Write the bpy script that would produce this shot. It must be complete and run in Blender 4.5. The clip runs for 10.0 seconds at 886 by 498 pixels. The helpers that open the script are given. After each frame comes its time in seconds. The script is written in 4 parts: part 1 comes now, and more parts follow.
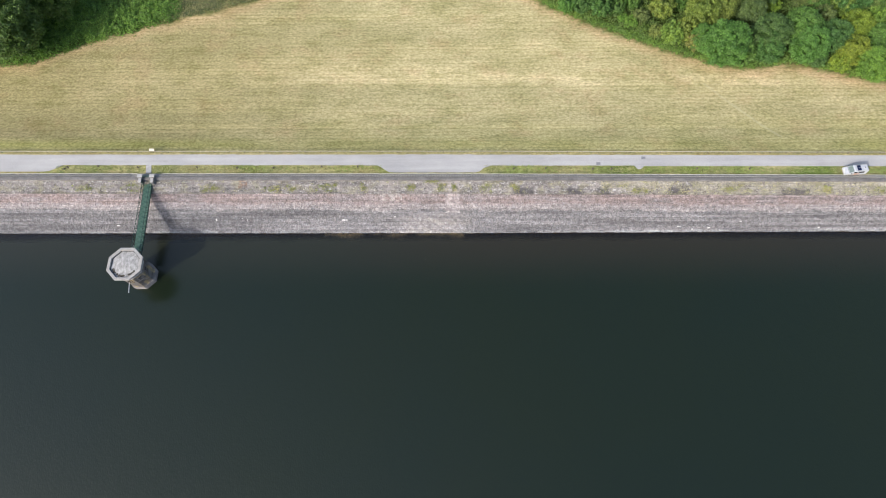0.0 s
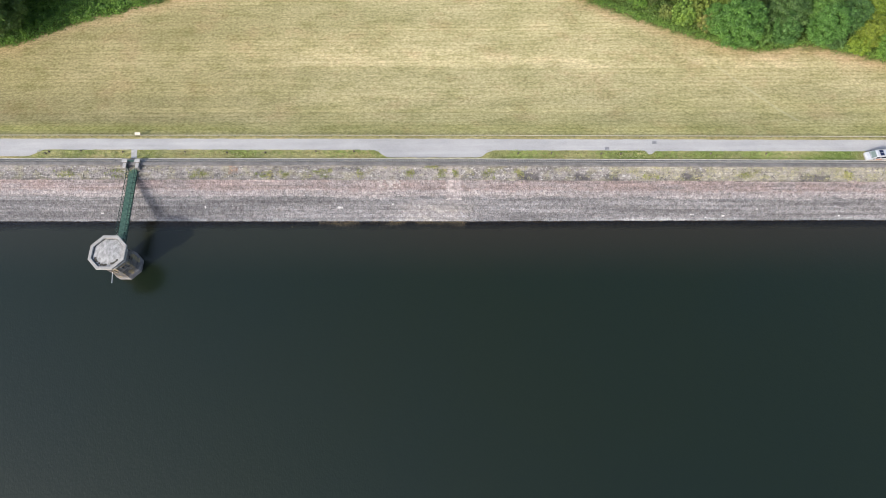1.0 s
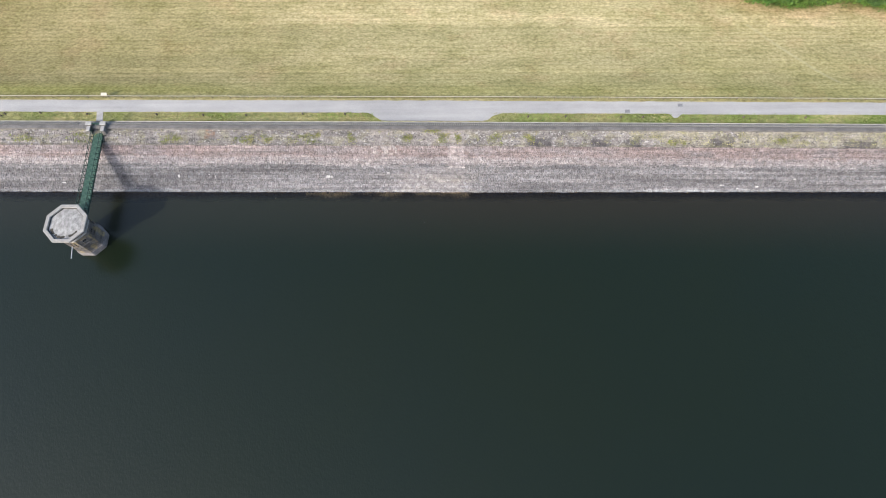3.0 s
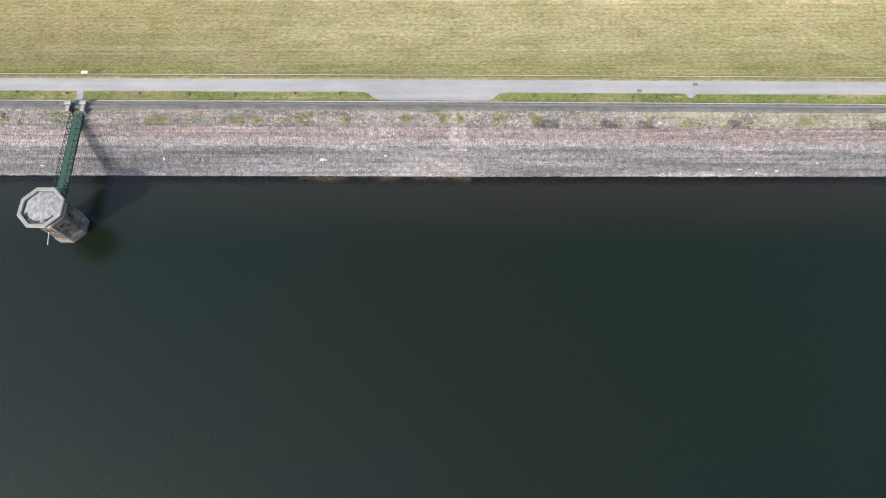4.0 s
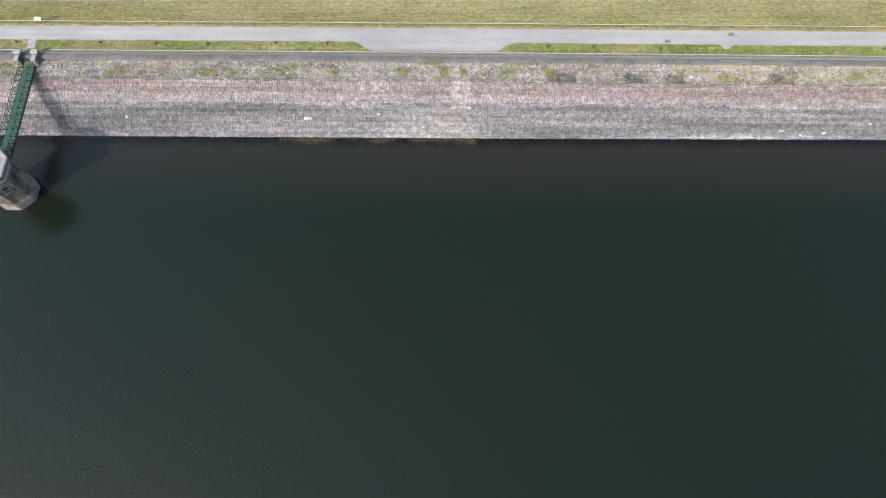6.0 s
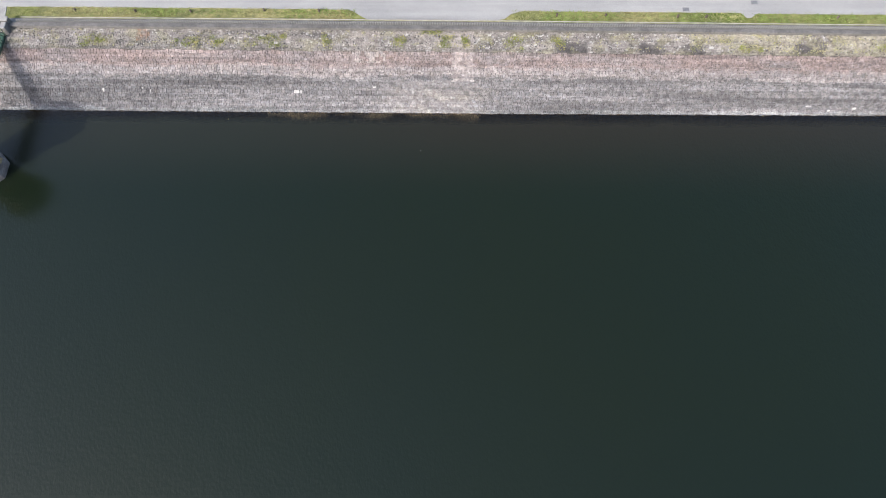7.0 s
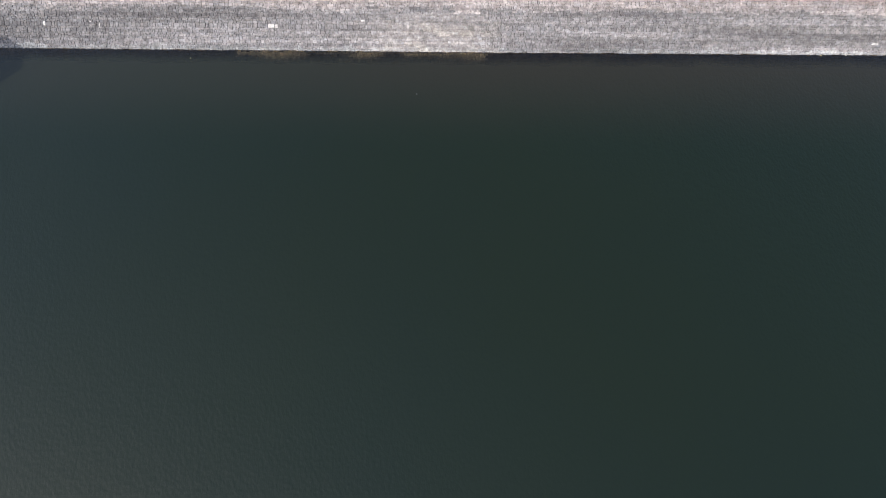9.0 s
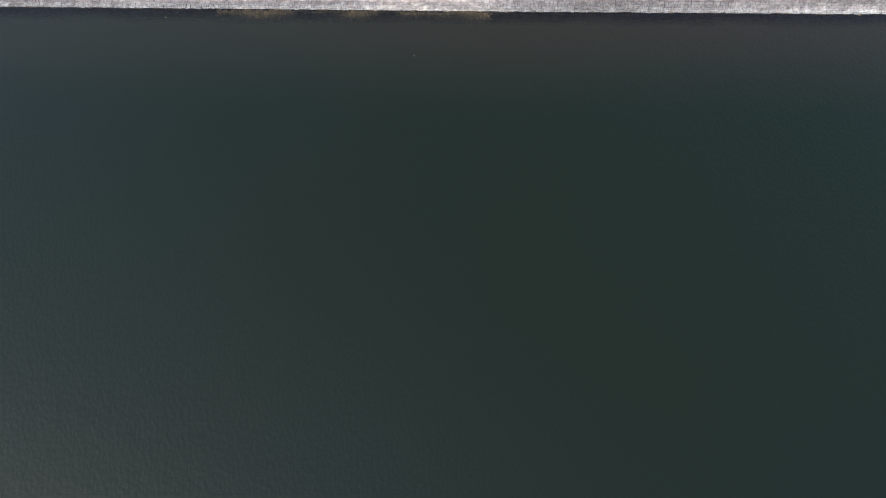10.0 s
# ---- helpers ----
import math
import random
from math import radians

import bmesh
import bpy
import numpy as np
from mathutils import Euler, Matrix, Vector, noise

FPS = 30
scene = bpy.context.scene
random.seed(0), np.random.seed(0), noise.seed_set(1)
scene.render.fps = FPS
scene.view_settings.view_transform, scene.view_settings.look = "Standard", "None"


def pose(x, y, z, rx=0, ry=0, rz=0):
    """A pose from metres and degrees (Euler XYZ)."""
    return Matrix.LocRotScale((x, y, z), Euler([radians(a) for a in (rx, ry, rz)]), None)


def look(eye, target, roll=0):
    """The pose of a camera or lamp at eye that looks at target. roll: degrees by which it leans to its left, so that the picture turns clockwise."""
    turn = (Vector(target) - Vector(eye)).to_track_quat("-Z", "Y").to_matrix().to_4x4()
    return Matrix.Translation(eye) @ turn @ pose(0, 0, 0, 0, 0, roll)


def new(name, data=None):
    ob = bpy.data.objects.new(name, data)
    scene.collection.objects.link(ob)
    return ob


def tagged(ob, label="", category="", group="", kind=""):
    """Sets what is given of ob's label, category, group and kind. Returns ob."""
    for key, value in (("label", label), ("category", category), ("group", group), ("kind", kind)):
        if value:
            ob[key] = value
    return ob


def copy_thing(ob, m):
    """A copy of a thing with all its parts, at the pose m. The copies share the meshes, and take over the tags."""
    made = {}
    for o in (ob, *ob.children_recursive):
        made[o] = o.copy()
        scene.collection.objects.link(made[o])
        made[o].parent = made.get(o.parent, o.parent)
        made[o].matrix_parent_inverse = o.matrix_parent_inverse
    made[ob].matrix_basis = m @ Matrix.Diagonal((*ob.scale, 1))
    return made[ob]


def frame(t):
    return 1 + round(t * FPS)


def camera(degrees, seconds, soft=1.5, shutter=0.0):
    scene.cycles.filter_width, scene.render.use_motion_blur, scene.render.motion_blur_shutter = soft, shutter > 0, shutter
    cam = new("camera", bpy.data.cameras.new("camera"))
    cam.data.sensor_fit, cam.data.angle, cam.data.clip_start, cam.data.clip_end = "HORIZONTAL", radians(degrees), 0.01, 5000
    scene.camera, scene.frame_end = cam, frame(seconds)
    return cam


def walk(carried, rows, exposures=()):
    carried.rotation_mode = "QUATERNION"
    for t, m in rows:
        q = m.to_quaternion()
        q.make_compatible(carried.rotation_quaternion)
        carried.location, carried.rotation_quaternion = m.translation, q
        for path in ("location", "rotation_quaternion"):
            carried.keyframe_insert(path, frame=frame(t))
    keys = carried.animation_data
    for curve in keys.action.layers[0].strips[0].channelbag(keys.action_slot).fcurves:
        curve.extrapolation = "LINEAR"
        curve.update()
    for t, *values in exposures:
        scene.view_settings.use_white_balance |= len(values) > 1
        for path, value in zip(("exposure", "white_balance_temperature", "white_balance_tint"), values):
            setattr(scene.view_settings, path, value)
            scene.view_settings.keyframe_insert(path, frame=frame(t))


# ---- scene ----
cam = camera(74.0, 10.0, soft=1.0)
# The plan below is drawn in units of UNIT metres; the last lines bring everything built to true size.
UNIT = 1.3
# seconds, x, y, z (in plan units), pitch, yaw, roll: a straight descent beside the dam
PATH = [
    (0.0, -2.06, -38.77, 94.74, -69.292, 1.988, -2.078),
    (0.5, -2.13, -38.75, 92.09, -69.243, 1.978, -2.038),
    (1.0, -2.22, -38.80, 89.35, -69.219, 1.972, -1.994),
    (1.5, -2.32, -38.83, 86.61, -69.197, 1.965, -1.952),
    (2.0, -2.38, -38.86, 83.89, -69.176, 1.958, -1.908),
    (2.5, -2.44, -38.90, 81.17, -69.163, 1.952, -1.863),
    (4.0, -2.64, -38.76, 73.22, -69.124, 1.961, -1.743),
    (4.5, -2.71, -38.69, 70.62, -69.129, 1.988, -1.708),
    (5.0, -2.72, -38.60, 68.00, -69.138, 2.016, -1.677),
    (5.5, -2.71, -38.51, 65.37, -69.154, 2.050, -1.645),
    (7.0, -2.76, -38.33, 57.34, -69.220, 2.213, -1.575),
    (7.5, -2.78, -38.28, 54.55, -69.236, 2.263, -1.568),
    (8.0, -2.77, -38.20, 51.86, -69.233, 2.310, -1.564),
    (8.5, -2.78, -38.17, 49.22, -69.231, 2.356, -1.560),
    (9.0, -2.77, -38.12, 46.59, -69.221, 2.400, -1.556),
    (9.5, -2.75, -38.10, 43.86, -69.223, 2.442, -1.553),
    (10.0, -2.79, -38.06, 41.09, -69.227, 2.486, -1.551),
]
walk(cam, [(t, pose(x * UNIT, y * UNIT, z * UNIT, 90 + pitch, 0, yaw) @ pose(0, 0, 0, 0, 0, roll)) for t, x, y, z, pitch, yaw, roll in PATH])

# ---------------------------------------------------------------- light
SUN_FROM = Vector((-1.05, -1.00, 1.00)).normalized()
world = bpy.data.worlds.new("sky")
scene.world = world
world.use_nodes = True
wn = world.node_tree.nodes
sky = wn.new("ShaderNodeTexSky")
sky.sky_type = "NISHITA"
sky.sun_disc = False
sky.sun_elevation = math.asin(SUN_FROM.z)
sky.sun_rotation = math.atan2(SUN_FROM.x, SUN_FROM.y)
sky.air_density, sky.dust_density, sky.ozone_density = 1.0, 3.2, 1.2
wn["Background"].inputs["Strength"].default_value = 0.225
world.node_tree.links.new(sky.outputs[0], wn["Background"].inputs["Color"])
sun = new("sun", bpy.data.lights.new("sun", "SUN"))
sun.data.energy, sun.data.angle, sun.data.color = 3.0, radians(0.6), (1.0, 0.965, 0.93)
sun.matrix_world = look(SUN_FROM * 400, (0, 0, 0))
scene.view_settings.exposure = 0.24

# ---------------------------------------------------------------- materials


def nodes_of(name):
    m = bpy.data.materials.new(name)
    m.use_nodes = True
    return m, m.node_tree.nodes, m.node_tree.links, m.node_tree.nodes["Principled BSDF"]


def plan_position(nt, links):
    """The place on the surface, in plan units."""
    geo = nt.new("ShaderNodeNewGeometry")
    k = nt.new("ShaderNodeVectorMath")
    k.operation = "SCALE"
    k.inputs["Scale"].default_value = 1 / UNIT
    links.new(geo.outputs["Position"], k.inputs[0])
    return k.outputs[0]


def noise_node(nt, links, scale, detail=4, stretch=(1, 1, 1), kind="Object", rough=0.55):
    tc = nt.new("ShaderNodeTexCoord") if kind != "World" else nt.new("ShaderNodeNewGeometry")
    mp = nt.new("ShaderNodeMapping")
    mp.inputs["Scale"].default_value = stretch
    n = nt.new("ShaderNodeTexNoise")
    n.inputs["Scale"].default_value, n.inputs["Detail"].default_value, n.inputs["Roughness"].default_value = scale / UNIT, detail, rough
    links.new(tc.outputs["Position" if kind == "World" else kind], mp.inputs["Vector"])
    links.new(mp.outputs[0], n.inputs["Vector"])
    return n.outputs["Fac"]


def ramp(nt, links, fac, stops):
    r = nt.new("ShaderNodeValToRGB")
    while len(r.color_ramp.elements) < len(stops):
        r.color_ramp.elements.new(0.5)
    for e, (p, c) in zip(r.color_ramp.elements, stops):
        e.position, e.color = p, (*c, 1) if len(c) == 3 else c
    links.new(fac, r.inputs[0])
    return r.outputs[0]


def mix(nt, links, a, b, fac, how="MIX"):
    m = nt.new("ShaderNodeMix")
    m.data_type, m.blend_type = "RGBA", how
    for sock, v in ((m.inputs["Factor"], fac), (m.inputs["A"], a), (m.inputs["B"], b)):
        if isinstance(v, (int, float)):
            sock.default_value = v
        elif isinstance(v, tuple):
            sock.default_value = (*v, 1)
        else:
            links.new(v, sock)
    return m.outputs["Result"]


def bump(nt, links, b, height, strength, dist):
    n = nt.new("ShaderNodeBump")
    n.inputs["Strength"].default_value, n.inputs["Distance"].default_value = strength, dist
    links.new(height, n.inputs["Height"])
    links.new(n.outputs[0], b.inputs["Normal"])


def surface(name, c1, c2, scale=3.0, rough=0.85, relief=0.3, dist=0.02, fine=25.0, metal=0.0, random=0.0, stretch=(1, 1, 1), kind="Object"):
    """Two-scale mottled paint, stone or metal."""
    m, nt, links, b = nodes_of(name)
    big = noise_node(nt, links, scale, 5, stretch, kind)
    small = noise_node(nt, links, fine, 4, stretch, kind)
    col = ramp(nt, links, big, [(0.32, c1), (0.68, c2)])
    col = mix(nt, links, col, ramp(nt, links, small, [(0.3, (0.72, 0.72, 0.72)), (0.7, (1.2, 1.2, 1.2))]), 0.8, "MULTIPLY")
    if random:
        oi = nt.new("ShaderNodeObjectInfo")
        col = mix(nt, links, col, ramp(nt, links, oi.outputs["Random"], [(0, (1 - random,) * 3), (1, (1 + random,) * 3)]), 1.0, "MULTIPLY")
    links.new(col, b.inputs["Base Color"])
    b.inputs["Roughness"].default_value, b.inputs["Metallic"].default_value = rough, metal
    if relief:
        bump(nt, links, b, small, relief, dist)
    return m


def tinted(name, scale=5.0, fine=16.0, rough=0.9, relief=0.5, dist=0.02, contrast=0.30):
    """Stone or soil whose own colour is kept piece by piece in the mesh."""
    m, nt, links, b = nodes_of(name)
    at = nt.new("ShaderNodeAttribute")
    at.attribute_name = "tint"
    big, small = noise_node(nt, links, scale, 4, kind="World"), noise_node(nt, links, fine, 3, kind="World")
    mid = noise_node(nt, links, 1.7, 4, kind="World")
    lo, hi = 1 - contrast, 1 + contrast
    col = mix(nt, links, at.outputs["Color"], ramp(nt, links, big, [(0.3, (lo, lo, lo)), (0.7, (hi, hi, hi))]), 1.0, "MULTIPLY")
    col = mix(nt, links, col, ramp(nt, links, small, [(0.3, (0.8, 0.8, 0.8)), (0.7, (1.18, 1.18, 1.18))]), 1.0, "MULTIPLY")
    col = mix(nt, links, col, ramp(nt, links, mid, [(0.34, (0.74, 0.73, 0.73)), (0.66, (1.23, 1.225, 1.215))]), 1.0, "MULTIPLY")
    streak = noise_node(nt, links, 1.0, 4, (0.10, 2.4, 0), "World", 0.65)
    col = mix(nt, links, col, ramp(nt, links, streak, [(0.36, (0.86, 0.86, 0.87)), (0.64, (1.13, 1.125, 1.11))]), 1.0, "MULTIPLY")
    links.new(col, b.inputs["Base Color"])
    b.inputs["Roughness"].default_value = rough
    bump(nt, links, b, small, relief, dist)
    return m


STONE = tinted("pitching_stone")
CONCRETE = surface("weathered_concrete", (0.30, 0.29, 0.28), (0.42, 0.41, 0.39), 1.2, fine=18)
WALLSTONE = surface("grey_wall_stone", (0.120, 0.114, 0.108), (0.195, 0.185, 0.176), 0.8, fine=5, random=0.05, kind="World")
STRIP = surface("worn_crest_strip", (0.17, 0.162, 0.15), (0.26, 0.25, 0.23), 0.7, fine=5, kind="World")
PALE_RAIL = surface("pale_painted_rail", (0.34, 0.32, 0.27), (0.58, 0.55, 0.48), 0.8, rough=0.8)
BAR_GREY = surface("galvanised_bar", (0.27, 0.265, 0.25), (0.36, 0.355, 0.335), 5.0, rough=0.7)
GREEN = surface("green_bridge_paint", (0.026, 0.080, 0.056), (0.085, 0.160, 0.115), 1.3, rough=0.6, fine=4)
GREEN_DARK = surface("dark_green_steel", (0.012, 0.035, 0.028), (0.02, 0.055, 0.042), 2.5, rough=0.5)
TIMBER = surface("grey_timber", (0.09, 0.07, 0.05), (0.17, 0.14, 0.11), 3.0, stretch=(1, 1, 0.2))
FENCE_WOOD = surface("bleached_fence_rail", (0.40, 0.36, 0.28), (0.62, 0.57, 0.46), 0.7, stretch=(0.2, 1, 1))
WHITE = surface("white_paint", (0.52, 0.53, 0.55), (0.62, 0.62, 0.64), 1.0, rough=0.35, relief=0.03)
CREAM = surface("cream_board", (0.50, 0.46, 0.36), (0.60, 0.56, 0.46), 1.0, rough=0.5, relief=0.03)
DARKGLASS = surface("dark_glass", (0.012, 0.016, 0.02), (0.02, 0.025, 0.03), 1.0, rough=0.06, relief=0)
SOLAR = surface("solar_cells", (0.008, 0.012, 0.04), (0.015, 0.022, 0.06), 1.0, rough=0.15, relief=0)
RUBBER = surface("tyre_rubber", (0.015, 0.015, 0.015), (0.03, 0.03, 0.03), 4.0, rough=0.8)
STEEL = surface("wheel_steel", (0.35, 0.35, 0.36), (0.5, 0.5, 0.5), 4.0, rough=0.35, metal=0.8)
VANPAINT = surface("van_paint", (0.38, 0.40, 0.43), (0.47, 0.48, 0.50), 1.0, rough=0.3, relief=0.02)
ORANGE = surface("orange_stripe", (0.55, 0.20, 0.06), (0.65, 0.27, 0.10), 3.0, rough=0.5, relief=0)
YELLOW = surface("yellow_plastic", (0.30, 0.23, 0.08), (0.38, 0.30, 0.12), 3.0, rough=0.5, relief=0)
IRON = surface("cast_iron_cover", (0.19, 0.19, 0.195), (0.27, 0.27, 0.275), 4.0, rough=0.6, metal=0.3)
BARK = surface("bark", (0.06, 0.045, 0.03), (0.12, 0.095, 0.07), 3.0, stretch=(1, 1, 0.3))


def leaf_material(name, lo, hi):
    """Leaves: each one its own shade, tinted by the plant's colour."""
    m, nt, links, b = nodes_of(name)
    geo = nt.new("ShaderNodeNewGeometry")
    oi = nt.new("ShaderNodeObjectInfo")
    col = ramp(nt, links, geo.outputs["Random Per Island"], [(0.0, lo), (1.0, hi)])
    col = mix(nt, links, col, oi.outputs["Color"], 1.0, "MULTIPLY")
    big = noise_node(nt, links, 0.35, 3, kind="World")
    col = mix(nt, links, col, ramp(nt, links, big, [(0.3, (0.75, 0.8, 0.75)), (0.7, (1.2, 1.15, 1.1))]), 1.0, "MULTIPLY")
    clump = noise_node(nt, links, 1.3, 3, kind="World")
    col = mix(nt, links, col, ramp(nt, links, clump, [(0.34, (0.72, 0.76, 0.74)), (0.66, (1.26, 1.22, 1.12))]), 1.0, "MULTIPLY")
    links.new(col, b.inputs["Base Color"])
    b.inputs["Roughness"].default_value = 0.55
    tr = nt.new("ShaderNodeBsdfTranslucent")
    links.new(mix(nt, links, col, (0.9, 1.1, 0.4), 1.0, "MULTIPLY"), tr.inputs["Color"])
    sh = nt.new("ShaderNodeMixShader")
    sh.inputs[0].default_value = 0.25
    links.new(b.outputs[0], sh.inputs[1])
    links.new(tr.outputs[0], sh.inputs[2])
    links.new(sh.outputs[0], nt["Material Output"].inputs["Surface"])
    return m


LEAF = leaf_material("leaves", (0.62, 0.64, 0.60), (1.32, 1.32, 1.12))
BLADE = leaf_material("grass_blades", (0.6, 0.6, 0.6), (1.2, 1.2, 1.1))


def smooth_range(nt, links, value, lo, hi):
    """0 at lo, 1 at hi, eased between."""
    m = nt.new("ShaderNodeMapRange")
    m.interpolation_type = "SMOOTHSTEP"
    m.inputs["From Min"].default_value, m.inputs["From Max"].default_value = lo, hi
    links.new(value, m.inputs["Value"])
    return m.outputs[0]


def maths(nt, links, how, a, b):
    m = nt.new("ShaderNodeMath")
    m.operation = how
    for sock, v in zip(m.inputs, (a, b)):
        if isinstance(v, (int, float)):
            sock.default_value = v
        else:
            links.new(v, sock)
    return m.outputs[0]


def along_line(nt, links, place, way):
    d = nt.new("ShaderNodeVectorMath")
    d.operation = "DOT_PRODUCT"
    d.inputs[1].default_value = way
    links.new(place, d.inputs[0])
    return d.outputs["Value"]


def field_material():
    m, nt, links, b = nodes_of("mown_hay_field")
    at = nt.new("ShaderNodeAttribute")
    at.attribute_name = "tint"
    place = plan_position(nt, links)
    broad = noise_node(nt, links, 1.0, 4, (0.015, 0.2, 0), "World")
    patch = noise_node(nt, links, 0.11, 4, (0.6, 1, 0), "World")
    rows = noise_node(nt, links, 1.0, 4, (0.05, 1.2, 0), "World", 0.7)
    mottle = noise_node(nt, links, 1.7, 5, (0.85, 1.15, 0), "World", 0.8)
    fine = noise_node(nt, links, 3.2, 4, (0.7, 1.2, 1), "World", 0.75)
    damp = noise_node(nt, links, 0.36, 5, (0.45, 1, 0), "World", 0.65)
    col = at.outputs["Color"]
    col = mix(nt, links, col, ramp(nt, links, patch, [(0.34, (0.86, 0.865, 0.78)), (0.62, (1.07, 1.045, 1.03))]), 1.0, "MULTIPLY")
    col = mix(nt, links, col, ramp(nt, links, broad, [(0.38, (0.93, 0.94, 0.92)), (0.62, (1.06, 1.055, 1.05))]), 1.0, "MULTIPLY")
    col = mix(nt, links, col, ramp(nt, links, rows, [(0.40, (0.93, 0.935, 0.90)), (0.60, (1.04, 1.035, 1.03))]), 1.0, "MULTIPLY")
    # mower's lines, a stride apart
    wave = nt.new("ShaderNodeTexWave")
    wave.wave_type, wave.bands_direction = "BANDS", "Y"
    wave.inputs["Scale"].default_value, wave.inputs["Distortion"].default_value = 0.385, 3.8
    wave.inputs["Detail"].default_value, wave.inputs["Detail Scale"].default_value = 2.5, 1.6
    stretch = nt.new("ShaderNodeMapping")
    stretch.inputs["Scale"].default_value = (0.6, 1, 0)
    links.new(place, stretch.inputs["Vector"])
    links.new(stretch.outputs[0], wave.inputs["Vector"])
    lines = ramp(nt, links, wave.outputs["Fac"], [(0.0, (0.82, 0.825, 0.76)), (0.30, (1.0, 1.0, 0.98)), (1.0, (1.03, 1.025, 1.02))])
    col = mix(nt, links, col, mix(nt, links, col, lines, 1.0, "MULTIPLY"), ramp(nt, links, broad, [(0.36, (0.25, 0.25, 0.25)), (0.62, (0.9, 0.9, 0.9))]))
    col = mix(nt, links, col, ramp(nt, links, mottle, [(0.37, (0.69, 0.695, 0.63)), (0.50, (0.99, 0.99, 0.98)), (0.63, (1.22, 1.205, 1.19))]), 1.0, "MULTIPLY")
    col = mix(nt, links, col, ramp(nt, links, fine, [(0.35, (0.76, 0.765, 0.70)), (0.65, (1.20, 1.19, 1.15))]), 1.0, "MULTIPLY")
    col = mix(nt, links, col, ramp(nt, links, damp, [(0.36, (0.84, 0.85, 0.77)), (0.50, (1.02, 1.01, 1.0)), (0.68, (1.07, 1.04, 1.05))]), 1.0, "MULTIPLY")
    scorch = noise_node(nt, links, 0.17, 5, (0.8, 1, 0), "World", 0.7)
    col = mix(nt, links, col, mix(nt, links, col, (1.0, 0.935, 0.95), 1.0, "MULTIPLY"), ramp(nt, links, scorch, [(0.52, (0, 0, 0)), (0.64, (1, 1, 1))]))
    # bleached swathe across the slope, cut off sharply on its lower side
    swathe = along_line(nt, links, place, (0.012, 1, 0))
    low, high = smooth_range(nt, links, swathe, 29.9, 30.25), smooth_range(nt, links, swathe, 35.5, 31.5)
    pale = maths(nt, links, "MULTIPLY", maths(nt, links, "MULTIPLY", low, high), ramp(nt, links, damp, [(0.3, (0.35, 0.35, 0.35)), (0.6, (1, 1, 1))]))
    sep = nt.new("ShaderNodeSeparateXYZ")
    links.new(place, sep.inputs[0])
    pale = maths(nt, links, "MULTIPLY", pale, smooth_range(nt, links, sep.outputs["X"], -70, -10))
    col = mix(nt, links, col, mix(nt, links, col, (1.20, 1.17, 1.24), 1.0, "MULTIPLY"), pale)
    # trodden line
    trod = maths(nt, links, "COMPARE", along_line(nt, links, place, (0.754, 0.657, 0)), 54.37)
    trod.node.inputs[2].default_value = 0.26
    reach = maths(nt, links, "COMPARE", sep.outputs["Y"], 23.6)
    reach.node.inputs[2].default_value = 6.4
    faint = maths(nt, links, "MULTIPLY", maths(nt, links, "MULTIPLY", trod, reach), ramp(nt, links, patch, [(0.3, (0.08, 0.08, 0.08)), (0.7, (0.42, 0.42, 0.42))]))
    col = mix(nt, links, col, (0.50, 0.46, 0.29), faint)
    links.new(col, b.inputs["Base Color"])
    b.inputs["Roughness"].default_value = 0.95
    b.inputs["Specular IOR Level"].default_value = 0.1
    bump(nt, links, b, mottle, 0.5, 0.12)
    return m


def road_material():
    m, nt, links, b = nodes_of("worn_asphalt")
    along = noise_node(nt, links, 1.0, 4, (0.05, 0.9, 0), "World")
    patch = noise_node(nt, links, 0.35, 5, (0.5, 1, 1), "World")
    fine = noise_node(nt, links, 22.0, 3, kind="World")
    col = ramp(nt, links, along, [(0.3, (0.330, 0.325, 0.320)), (0.7, (0.400, 0.394, 0.386))])
    col = mix(nt, links, col, ramp(nt, links, patch, [(0.3, (0.88, 0.88, 0.88)), (0.7, (1.1, 1.09, 1.07))]), 1.0, "MULTIPLY")
    col = mix(nt, links, col, ramp(nt, links, fine, [(0.3, (0.8, 0.8, 0.8)), (0.7, (1.15, 1.15, 1.15))]), 1.0, "MULTIPLY")
    links.new(col, b.inputs["Base Color"])
    b.inputs["Roughness"].default_value = 0.9
    bump(nt, links, b, fine, 0.3, 0.01)
    return m


